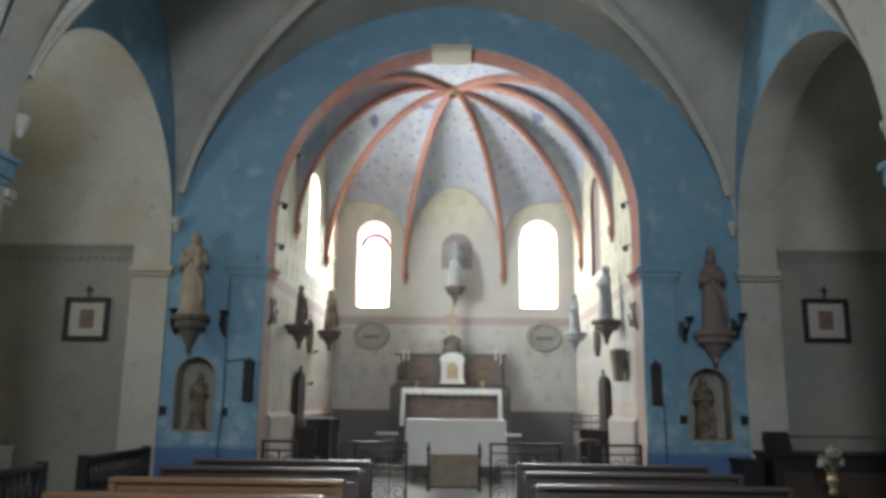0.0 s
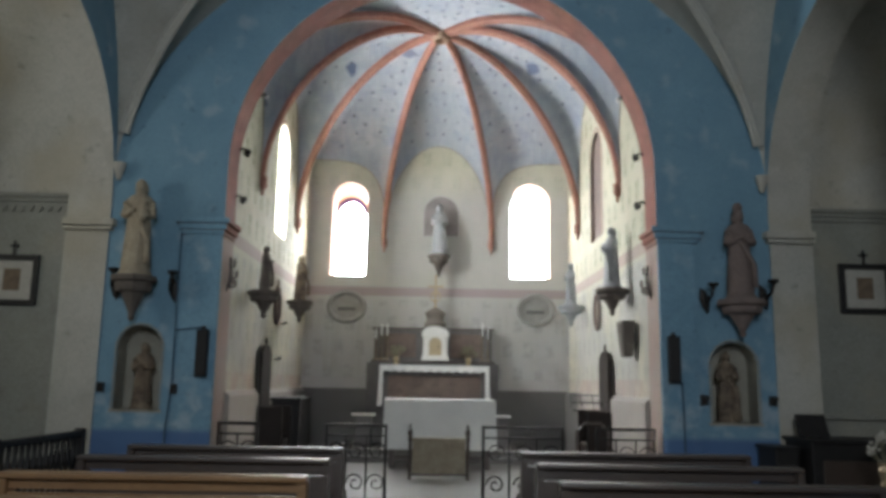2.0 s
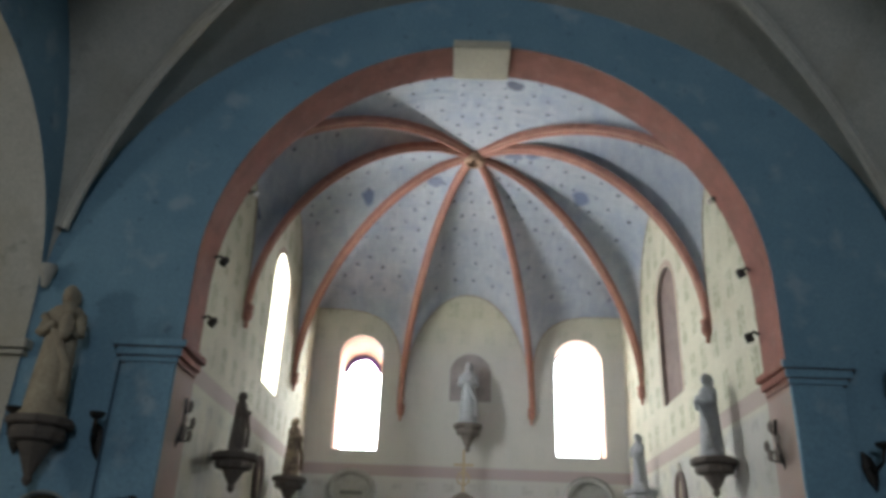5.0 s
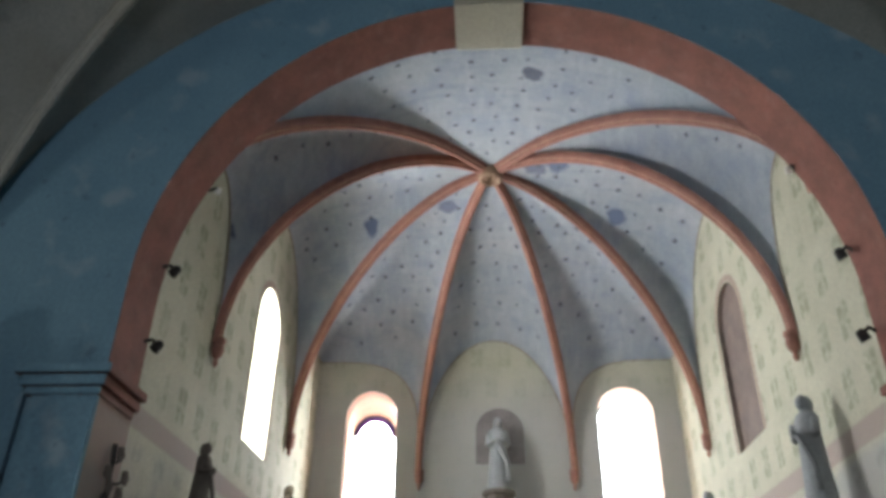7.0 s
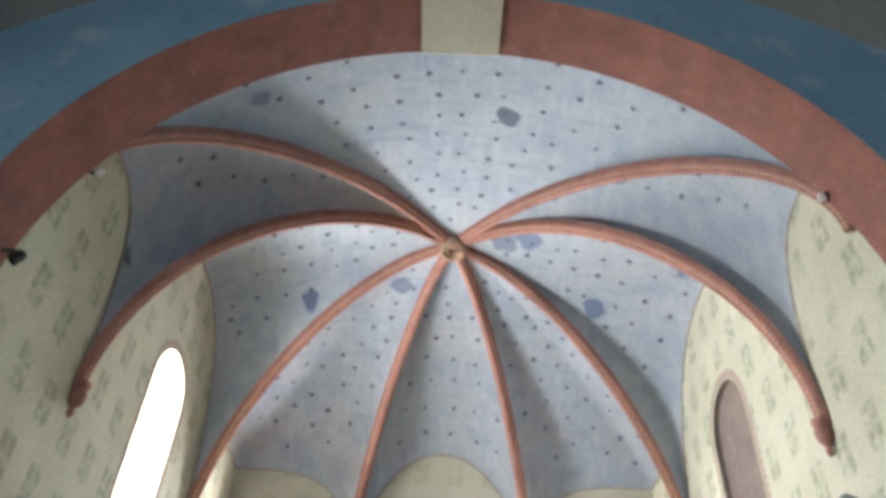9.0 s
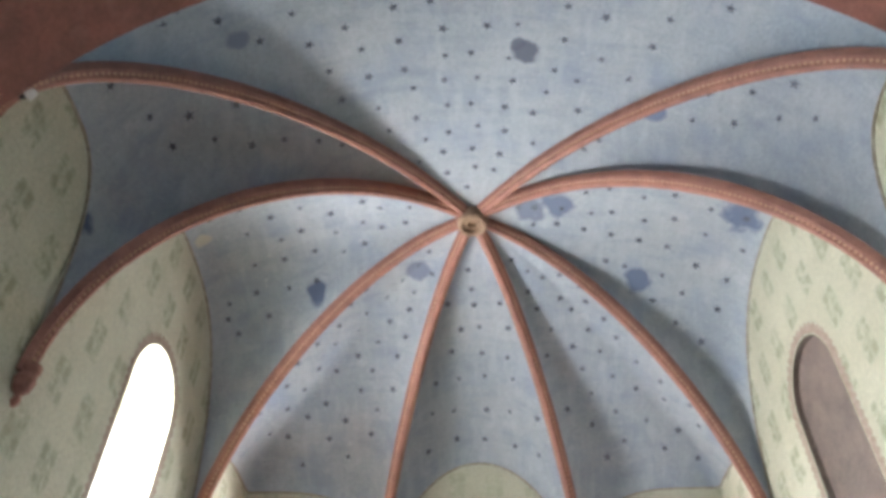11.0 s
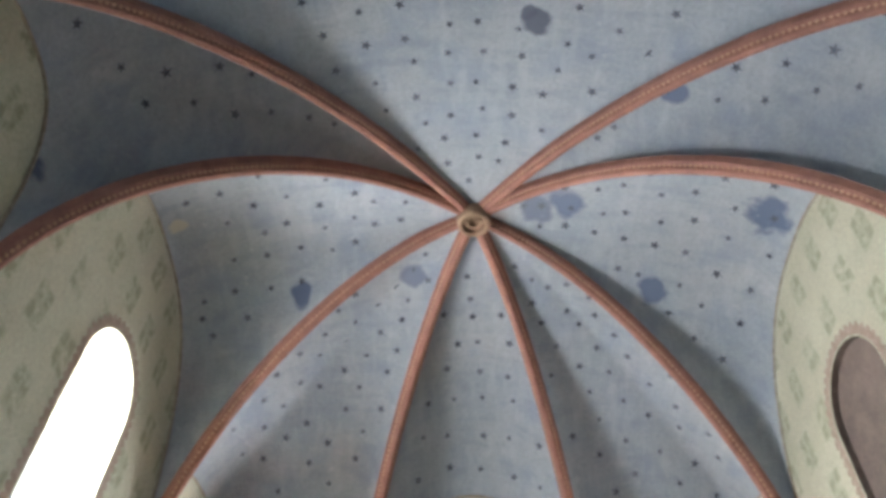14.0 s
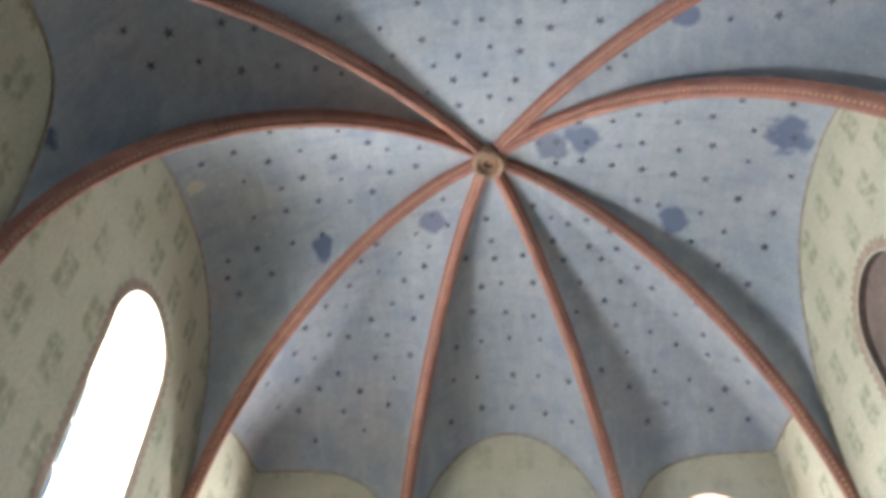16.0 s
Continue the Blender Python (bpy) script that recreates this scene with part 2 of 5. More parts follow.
# vault plaster: blue-grey with old repairs
M_vault = mat("starred_vault_plaster", (0.33, 0.36, 0.405), (0.44, 0.45, 0.475), 1.2, amount=0.8)
k = Nodes(M_vault)
k.paint(k.step(k.noise(2.6, 8), 0.50, 0.70), (0.25, 0.30, 0.40), 0.55)
k.paint(k.step(k.noise(5.0, 8), 0.60, 0.74), (0.50, 0.51, 0.54), 0.5)
for size, col in (((2.0, 11.0, 2.0), (0.22, 0.26, 0.33)), ((12.0, 2.4, 3.0), (0.48, 0.50, 0.53))):
    # long brush strokes
    brush = k.n.new("ShaderNodeTexNoise")
    brush.inputs["Scale"].default_value, brush.inputs["Detail"].default_value = 1.0, 6
    stretch = k.n.new("ShaderNodeVectorMath")
    stretch.operation = "MULTIPLY"
    k.l.new(k.pos, stretch.inputs[0])
    stretch.inputs[1].default_value = size
    k.l.new(stretch.outputs[0], brush.inputs["Vector"])
    k.paint(k.step(brush.outputs[0], 0.50, 0.70), col, 0.4)
for c, r, col, flat in (((-1.58, 4.06, 0), 0.085, (0.09, 0.12, 0.20), 1), ((1.58, 4.07, 0), 0.115, (0.12, 0.15, 0.23), 1),
                        ((-0.59, 4.13, 0), 0.11, (0.16, 0.18, 0.25), 1), ((0.43, 1.62, 0), 0.10, (0.11, 0.12, 0.16), 1),
                        ((0.36, 1.54, 0), 0.06, (0.11, 0.12, 0.16), 1), ((0.80, 3.31, 0), 0.16, (0.13, 0.16, 0.24), 1),
                        ((0.55, 3.40, 0), 0.15, (0.16, 0.18, 0.24), 1), ((2.39, 3.08, 6.83), 0.20, (0.10, 0.13, 0.21), 0),
                        ((1.46, 2.09, 0), 0.09, (0.13, 0.16, 0.25), 1), ((-2.44, 3.15, 0), 0.06, (0.58, 0.55, 0.44), 1),
                        ((-2.42, 1.62, 5.3), 0.13, (0.08, 0.10, 0.17), 0), ((-1.67, 1.16, 0), 0.07, (0.2, 0.23, 0.3), 1)):
    d = k.distance_flat(c) if flat else k.distance(c)
    d = k.math("ADD", d, k.math("MULTIPLY", k.math("SUBTRACT", k.noise(8, 7), 0.5), r * 1.5))
    k.paint(k.step(d, r * 1.15, r * 0.8), col, 0.92)
k.paint(k.step(k.noise(11.0, 8), 0.66, 0.74), (0.60, 0.60, 0.60), 0.35)


# ---- building helpers ----
def part(name, bm, material, parent=None, label="", smooth=False):
    me = bpy.data.meshes.new(name)
    bmesh.ops.recalc_face_normals(bm, faces=bm.faces)
    bm.to_mesh(me)
    bm.free()
    for m in material if isinstance(material, (list, tuple)) else [material]:
        me.materials.append(m)
    if smooth:
        for p in me.polygons:
            p.use_smooth = True
    ob = new(name, me)
    ob.parent = parent
    return tagged(ob, label)


def empty(name, x, y, z, rz=0.0):
    ob = new(name)
    ob.matrix_basis = pose(x, y, z, 0, 0, rz)
    return ob


def box(bm, x0, x1, y0, y1, z0, z1, bevel=0.0, mi=0):
    r = bmesh.ops.create_cube(bm, size=1, matrix=Matrix.Translation(((x0 + x1) / 2, (y0 + y1) / 2, (z0 + z1) / 2)) @ Matrix.Diagonal((x1 - x0, y1 - y0, z1 - z0, 1)))
    fs = {f for v in r["verts"] for f in v.link_faces}
    for f in fs:
        f.material_index = mi
    if bevel:
        es = list({e for v in r["verts"] for e in v.link_edges})
        bmesh.ops.bevel(bm, geom=es, offset=bevel, segments=2, affect="EDGES", profile=0.6)
    return bm


def boxed(*a, **kw):
    return box(bmesh.new(), *a, **kw)


def lathe(bm, rings, n=20, cx=0.0, cy=0.0, sx=1.0, sy=1.0, mi=0):
    """Rings of (radius, z), or (radius, z, dx, dy), capped."""
    loops = []
    for r in rings:
        rad, z, dx, dy = (*r, 0, 0)[:4]
        loops.append([bm.verts.new((cx + dx + sx * rad * math.cos(2 * math.pi * i / n), cy + dy + sy * rad * math.sin(2 * math.pi * i / n), z)) for i in range(n)])
    for a, b in zip(loops, loops[1:]):
        for i in range(n):
            f = bm.faces.new((a[i], a[(i + 1) % n], b[(i + 1) % n], b[i]))
            f.material_index = mi
    for lp in (loops[0], loops[-1]):
        bm.faces.new(lp).material_index = mi
    return bm


def tube(bm, pts, r, n=8, mi=0):
    """A round bar along points."""
    pts = [Vector(p) for p in pts]
    loops = []
    for i, p in enumerate(pts):
        d = (pts[min(i + 1, len(pts) - 1)] - pts[max(i - 1, 0)]).normalized()
        a = d.orthogonal().normalized() if not loops else (side - d * side.dot(d)).normalized()
        side = a
        b = d.cross(a)
        loops.append([bm.verts.new(p + r * (a * math.cos(2 * math.pi * j / n) + b * math.sin(2 * math.pi * j / n))) for j in range(n)])
    for a, b in zip(loops, loops[1:]):
        for j in range(n):
            bm.faces.new((a[j], a[(j + 1) % n], b[(j + 1) % n], b[j])).material_index = mi
    for lp in (loops[0], loops[-1]):
        bm.faces.new(lp).material_index = mi
    return bm


def arch_outline(c, w, z0, ztop, n=20, rise=None):
    """A round-headed opening: centre along the wall, width, sill and crown."""
    h = w / 2
    rise = rise or h
    zs = ztop - rise
    return [(c - h, z0)] + [(c - h * math.cos(math.pi * i / n), zs + rise * math.sin(math.pi * i / n)) for i in range(n + 1)] + [(c + h, z0)]


def pierced(outline, holes, m, thick, reveal=1):
    """A wall slab in its own plane (first coordinate along, second up), with openings through it; thickness along +depth of m's y axis."""
    bm = bmesh.new()
    loops = []
    for pts in (outline, *holes):
        vs = [bm.verts.new((a, 0, b)) for a, b in pts]
        es = [bm.edges.new((vs[i], vs[(i + 1) % len(vs)])) for i in range(len(vs))]
        loops.append((vs, es))
    bmesh.ops.triangle_fill(bm, use_beauty=True, use_dissolve=False, edges=[e for _, es in loops for e in es])
    front = list(bm.faces)
    back = {}
    for vs, _ in loops:
        for v in vs:
            back[v] = bm.verts.new((v.co.x, thick, v.co.z))
    for f in front:
        bm.faces.new([back[v] for v in reversed(f.verts)])
    for n, (vs, _) in enumerate(loops):
        for i in range(len(vs)):
            a, b = vs[i], vs[(i + 1) % len(vs)]
            f = bm.faces.new((a, b, back[b], back[a]))
            f.material_index = reveal if n else 0
    bm.transform(m)
    return bm


def grid(bm, rows, mi=0):
    vs = [[bm.verts.new(p) for p in r] for r in rows]
    for a, b in zip(vs, vs[1:]):
        for i in range(len(a) - 1):
            bm.faces.new((a[i], a[i + 1], b[i + 1], b[i])).material_index = mi
    return bm


def rise(s, soft=0.0):
    """Height share of a rib at the share s of its way from foot to crown."""
    s = min(max(s, 0.0), 1.0)
    return (1 - soft) * math.sqrt(1 - (1 - s) ** 2) + soft * math.sin(s * math.pi / 2)


def facing(normal_angle):
    return Matrix.Rotation(radians(normal_angle), 4, "Z")


# ---- large structure ----
S, B, T = 2.52, 6.05, 0.48          # chancel half-width, back wall, arch thickness
NAVE, WEST = 3.8, -12.74             # nave half-width, west end
CHAPEL = -1.98                      # middle of the side chapels along the nave
LEFT = Matrix(((0, -1, 0, -S), (1, 0, 0, 0), (0, 0, 1, 0), (0, 0, 0, 1)))
RIGHT = Matrix(((0, 1, 0, S), (1, 0, 0, 0), (0, 0, 1, 0), (0, 0, 0, 1)))
BACK = Matrix.Translation((0, B, 0))

# chancel arch wall with its two statue niches
bow = [(-2.5 * math.cos(math.pi * i / 48), 3.93 + 2.5 * math.sin(math.pi * i / 48)) for i in range(49)]
outline = [(-4.3, -0.1), (-2.5, -0.1), *bow, (2.5, -0.1), (4.3, -0.1), (4.3, 8.2), (-4.3, 8.2)]
niches = [arch_outline(-3.35, 0.50, 1.12, 2.05), arch_outline(3.33, 0.53, 1.08, 1.98)]
bm = pierced(outline, niches, Matrix(), T, reveal=2)
bm.normal_update()
for f in bm.faces:
    c = f.calc_center_median()
    if abs(f.normal.y) < 0.5 and abs(c.x) < 2.51 and f.material_index == 0:
        f.material_index = 1
wall_east = tagged(part("wall_chancel_arch", bm, [M_blue, M_soffit, M_niche]), "blue limewashed arch wall with terracotta soffit and two niches", "wall", kind="structure")
for c, z0, z1, w in ((-3.35, 1.12, 2.05, 0.5), (3.33, 1.08, 1.98, 0.53)):
    part("niche_back", boxed(c - w / 2 - 0.05, c + w / 2 + 0.05, 0.30, 0.54, z0 - 0.06, z1 + 0.05), M_niche, wall_east)
    rim = bmesh.new()
    tube(rim, [(a, -0.004, b) for a, b in arch_outline(c, w + 0.03, z0, z1 + 0.015)], 0.009, 6)
    part("niche_rim", rim, M_niche, wall_east)
    part("niche_sill", boxed(c - w / 2 - 0.04, c + w / 2 + 0.04, -0.012, 0.3, z0 - 0.03, z0, bevel=0.006), M_niche, wall_east)
# pilasters and imposts on both jambs
for s in (-1, 1):
    lo, hi = sorted((s * 2.92, s * 2.5))
    part("pilaster", boxed(lo, hi, -0.035, 0.0, 0.0, 3.12, bevel=0.008), M_blue, wall_east)
    im = bmesh.new()
    for z0, z1, o in ((3.10, 3.15, 0.02), (3.15, 3.22, 0.05), (3.22, 3.28, 0.085)):
        a, b = sorted((s * (2.94 + o), s * (2.5 - o)))
        box(im, a, b, -0.035 - o, T - 0.02 + o * 0.2, z0, z1, bevel=0.012)
    im.normal_update()
    for f in im.faces:
        if f.calc_center_median().y > 0.03:
            f.material_index = 1
    part("impost", im, [M_blue, M_soffit], wall_east, "moulded impost, blue on the nave face and red in the arch")
part("keystone", boxed(-0.325, 0.24, -0.045, 0.47, 6.37, 6.465, bevel=0.012), M_stone, wall_east, "pale plain stone keystone block")

# chancel walls
w_left = arch_outline(3.33, 0.83, 3.71, 5.52)
w_right = arch_outline(3.36, 0.82, 3.77, 5.52)
w_back = [arch_outline(-1.73, 0.71, 3.47, 5.31), arch_outline(1.79, 0.77, 3.47, 5.34)]
side_out = [(T, -0.1), (B + 0.5, -0.1), (B + 0.5, 8.2), (T, 8.2)]
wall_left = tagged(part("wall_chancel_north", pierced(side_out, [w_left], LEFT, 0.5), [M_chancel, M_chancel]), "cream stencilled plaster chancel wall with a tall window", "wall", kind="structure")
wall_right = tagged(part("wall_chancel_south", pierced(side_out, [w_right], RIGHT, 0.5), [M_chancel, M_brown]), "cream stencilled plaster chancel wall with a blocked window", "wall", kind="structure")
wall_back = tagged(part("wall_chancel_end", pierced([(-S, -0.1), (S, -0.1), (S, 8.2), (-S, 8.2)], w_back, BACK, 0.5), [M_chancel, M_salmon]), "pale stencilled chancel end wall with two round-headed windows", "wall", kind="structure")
# low projecting plinth with a chamfered top along both side walls
for s, host in ((-1, wall_left), (1, wall_right)):
    bm = bmesh.new()
    prof = [(S, 0.0), (S, 1.33), (S - 0.02, 1.325), (S - 0.075, 1.27), (S - 0.075, 0.0)]
    rows = [[(s * a, y, b) for a, b in prof] for y in (T + 0.01, 1.6, 3.1, 4.5, B - 0.01)]
    grid(bm, rows)
    bm.faces.new([bm.verts.new(q) for q in rows[0]])
    part("plinth", bm, M_chancel, host, "worn plaster plinth")
part("blocking", boxed(S + 0.05, S + 0.3, 2.9, 3.82, 3.68, 5.64), M_brown, wall_right, "brown plaster filling the blind window")
for name, host, m, c, w, z0, z1 in (("l", wall_left, LEFT, 3.33, 0.83, 3.71, 5.52), ("r", wall_right, RIGHT, 3.36, 0.82, 3.77, 5.52)):
    bm = bmesh.new()
    ring = [arch_outline(c, w + d, z0, z1 + d / 2)[0:] for d in (0.03, 0.15)]
    for i in range(len(ring[0]) - 1):
        bm.faces.new([bm.verts.new((p[0], -0.004, p[1])) for p in (ring[0][i], ring[0][i + 1], ring[1][i + 1], ring[1][i])])
    # scalloped outer edge
    for i in range(1, len(ring[1]) - 1):
        a = Vector(ring[1][i])
        lathe_pts = [(a.x + 0.03 * math.cos(q * math.pi / 3), -0.005, a.y + 0.03 * math.sin(q * math.pi / 3)) for q in range(6)]
        bm.faces.new([bm.verts.new(p) for p in lathe_pts])
    for z in np.arange(z0 + 0.05, z1 - w / 2, 0.07):
        for a in (c - w / 2 - 0.075, c + w / 2 + 0.075):
            bm.faces.new([bm.verts.new((a + 0.03 * math.cos(q * math.pi / 3), -0.005, z + 0.03 * math.sin(q * math.pi / 3))) for q in range(6)])
    bm.transform(m)
    part("painted_border", bm, M_scallop, host)


# windows: frame, glazing bars, panes
def window(name, m, c, w, z0, z1, depth, label, purple=False, bars=M_lead, lower=0.0):
    wide, crown = w, z1
    w, z1 = w - lower * 0.3, z1 - lower
    root = new(name)
    tagged(root, label, "window", kind="structure")
    bm = bmesh.new()
    tube(bm, [(a, depth, b) for a, b in arch_outline(c, w - 0.02, z0 + 0.02, z1 - 0.01)] + [(c - w / 2 + 0.01, depth, z0 + 0.02)], 0.008 if bars is M_marble else 0.016, 6)
    bm.transform(m)
    part("window_frame", bm, bars, root)
    bm = bmesh.new()
    for i in range(1, 5):
        z = z0 + (z1 - w / 2 - z0) * i / 4
        tube(bm, [(c - w / 2, depth + 0.02, z), (c + w / 2, depth + 0.02, z)], 0.006, 5)
    for i in (-1, 1):
        tube(bm, [(c + i * w / 6, depth + 0.02, z0), (c + i * w / 6, depth + 0.02, z1 - 0.08)], 0.004, 5)
    bm.transform(m)
    part("glazing_bar", bm, bars, root)
    bm = bmesh.new()
    bm.faces.new([bm.verts.new((a, depth + 0.01, b)) for a, b in arch_outline(c, w - 0.03, z0 + 0.01, z1 - 0.015)])
    bm.transform(m)
    pane = part("pane", bm, M_glass, root, "pale leaded glass")
    pane.visible_shadow = False
    if lower:
        # splayed plaster between the opening and the smaller glass
        bm = bmesh.new()
        rows = [[(a, 0.06, b) for a, b in arch_outline(c, wide - 0.006, z0 + 0.004, crown - 0.003)], [(a, depth - 0.012, b) for a, b in arch_outline(c, w, z0 + 0.004, z1)], [(a, depth + 0.06, b) for a, b in arch_outline(c, wide - 0.006, z0 + 0.004, crown - 0.003)]]
        grid(bm, rows)
        bm.transform(m)
        part("splay", bm, M_salmon, root, "salmon plaster splay")
    if purple:
        bm = bmesh.new()
        out, inn = arch_outline(c, w - 0.03, z1 - 0.42, z1 - 0.02)[1:-1], arch_outline(c, w - 0.17, z1 - 0.42, z1 - 0.11)[1:-1]
        for i in range(len(out) - 1):
            bm.faces.new([bm.verts.new((p[0], depth, p[1])) for p in (out[i], out[i + 1], inn[i + 1], inn[i])])
        bm.transform(m)
        part("glass_border", bm, M_purple, root, "purple stained glass border")
    return root


window("window_1", LEFT, 3.33, 0.81, 3.71, 5.51, 0.44, "tall bright round-headed chancel window in a plastered reveal", bars=M_marble)
window("window_2", BACK, -1.73, 0.67, 3.45, 5.25, 0.42, "bright round-headed window with purple glass border and salmon reveal", True, lower=0.15)
window("window_3", BACK, 1.79, 0.74, 3.45, 5.30, 0.42, "bright round-headed leaded window with pale reveal")
window_light("sky_window_1", Matrix.Translation((-S - 0.80, 3.33, 5.0)) @ Matrix.Rotation(radians(-90), 4, "Y"), 3.2, 1.5, LIGHT_SIDE)
window_light("sky_window_2", Matrix.Translation((-1.73, B + 0.60, 4.6)) @ Matrix.Rotation(radians(-90), 4, "X"), 1.3, 2.6, LIGHT_BACK_NORTH)
window_light("sky_window_3", Matrix.Translation((1.79, B + 0.80, 5.15)) @ Matrix.Rotation(radians(-90), 4, "X"), 1.6, 3.2, LIGHT_BACK_SOUTH)

# chancel vault
BOSS = Vector((-0.02, 3.485, 7.27))
FOOT = {"fl": (-S, T, 4.65), "l2": (-S, 1.75, 4.2), "l3": (-S, 4.63, 4.2), "bl": (-1.06, B, 4.12), "br": (1.04, B, 4.12), "r3": (S, 4.82, 4.22), "r2": (S, 1.75, 4.2), "fr": (S, T, 4.65)}
WEBS = (("fl", "l2", 5.78, 2.8), ("l2", "l3", 6.55, 2.6), ("l3", "bl", 5.77, 3.6), ("bl", "br", 6.08, 2.0), ("br", "r3", 5.76, 3.6), ("r3", "r2", 6.60, 2.4), ("r2", "fr", 5.80, 2.8), ("fr", "fl", 6.80, 2.1))


def wall_curve(a, b, top, p, n):
    a, b = Vector(FOOT[a]), Vector(FOOT[b])
    way = [a, b]
    if abs(a.x - b.x) > 0.5 and abs(a.y - b.y) > 0.5:
        way = [a, Vector((math.copysign(S, a.x + b.x), B, (a.z + b.z) / 2)), b]
    lens = [(q - p_).xy.length for p_, q in zip(way, way[1:])]
    pts = []
    for i in range(n + 1):
        t = 0.5 - 0.5 * math.cos(math.pi * i / n)
        d, j = t * sum(lens), 0
        while j < len(lens) - 1 and d > lens[j]:
            d -= lens[j]
            j += 1
        q = way[j].lerp(way[j + 1], d / lens[j])
        z0 = a.z + (b.z - a.z) * t
        pts.append(Vector((q.x, q.y, z0 + (top - z0) * max(0.0, 1 - abs(2 * t - 1) ** p) ** (1 / p))))
    return pts


CURVE = 0.20


def toward(w, crown, s, soft=CURVE):
    q = w.lerp(crown, s)
    return Vector((q.x, q.y, w.z + (crown.z - w.z) * rise(s, soft)))


def web_soft(a, b, t):
    """A web flattens between its ribs, most in the three bays of the end."""
    mid = 1 - math.cos(math.pi * t) ** 2
    return CURVE + mid * (0.5 if "b" in (a[0], b[0]) else 0.0 if "f" in (a[0], b[0]) else 0.2)


bm = bmesh.new()
STEPS = [1 - math.cos(i / 20 * math.pi / 2) for i in range(21)]
for a, b, top, p in WEBS:
    edge = wall_curve(a, b, top, p, 36)
    softs = [web_soft(a, b, i / 36) for i in range(37)]
    grid(bm, [[toward(w, BOSS, s, q) for w, q in zip(edge, softs)] for s in STEPS])
# painted stars
rnd = random.Random(4)
stars = []
for a, b, top, p in WEBS:
    edge = wall_curve(a, b, top, p, 60)
    size = 0.043
    row = 0
    d = 0.42
    while d < 3.9:
        # points at the plan distance d from the boss, evenly spaced along the ring
        ring = []
        for i, w in enumerate(edge):
            full = (w.xy - BOSS.xy).length
            if d < full - 0.12:
                q = web_soft(a, b, i / 60)
                ring.append((toward(w, BOSS, 1 - d / full, q), w, q))
        run = (row % 2) * 0.1 + 0.1
        for (q0, _, _), (q1, w1, sf) in zip(ring, ring[1:]):
            run -= (q1 - q0).length
            if run < 0:
                run += 0.19 + (0.04 if top < 5.9 else 0.06) * d
                if min((q1.xy - (BOSS.lerp(Vector(FOOT[f]), t_)).xy).length for f in (a, b) for t_ in np.linspace(0, 1, 30)) < 0.125:
                    continue
                full = (w1.xy - BOSS.xy).length
                s = 1 - d / full
                ta = (toward(w1, BOSS, s + 0.01, sf) - toward(w1, BOSS, s - 0.01, sf)).normalized()
                tb = (q1 - q0).normalized()
                nrm = ta.cross(tb).normalized()
                if nrm.z > 0:
                    nrm = -nrm
                tb = nrm.cross(ta)
                rot, sz = rnd.uniform(0, 6.28), size * rnd.uniform(0.75, 1.2)
                jit = ta * rnd.uniform(-0.045, 0.045) + tb * rnd.uniform(-0.045, 0.045)
                c = q1 + jit + nrm * 0.006
                if any((c - o).length < 0.12 for o in stars):
                    continue
                stars.append(c)
                vs = [bm.verts.new(c + (ta * math.cos(rot + j * math.pi / 5) + tb * math.sin(rot + j * math.pi / 5)) * (sz if j % 2 == 0 else sz * 0.40)) for j in range(10)]
                ctr = bm.verts.new(c)
                for j in range(10):
                    bm.faces.new((ctr, vs[j], vs[(j + 1) % 10])).material_index = 1
        d += 0.20 + (0.025 if top < 5.9 else 0.04) * d
        row += 1
vault = tagged(part("ceiling_chancel", bm, [M_vault, M_star], smooth=True), "blue-grey plaster rib vault painted with dark stars", "ceiling", kind="structure")

# thin painted line where walls meet the vault
for a, b, top, p in WEBS[:-1]:
    line = [q + (BOSS - q).normalized() * 0.006 for q in wall_curve(a, b, top - 0.015, p, 48)]
    host = wall_back if "b" in (a[0], b[0]) else wall_left if a[0] == "l" or b[0] == "l" else wall_right
    part("painted_edge", tube(bmesh.new(), line, 0.013, 5), M_border, host)

# ribs and corbels
SECTION = ((-0.085, -0.05), (-0.085, 0.05), (-0.07, 0.075), (-0.05, 0.085), (-0.045, 0.115), (-0.03, 0.14), (0, 0.15), (0.03, 0.14), (0.045, 0.115), (0.05, 0.085), (0.07, 0.075), (0.085, 0.05), (0.085, -0.05))


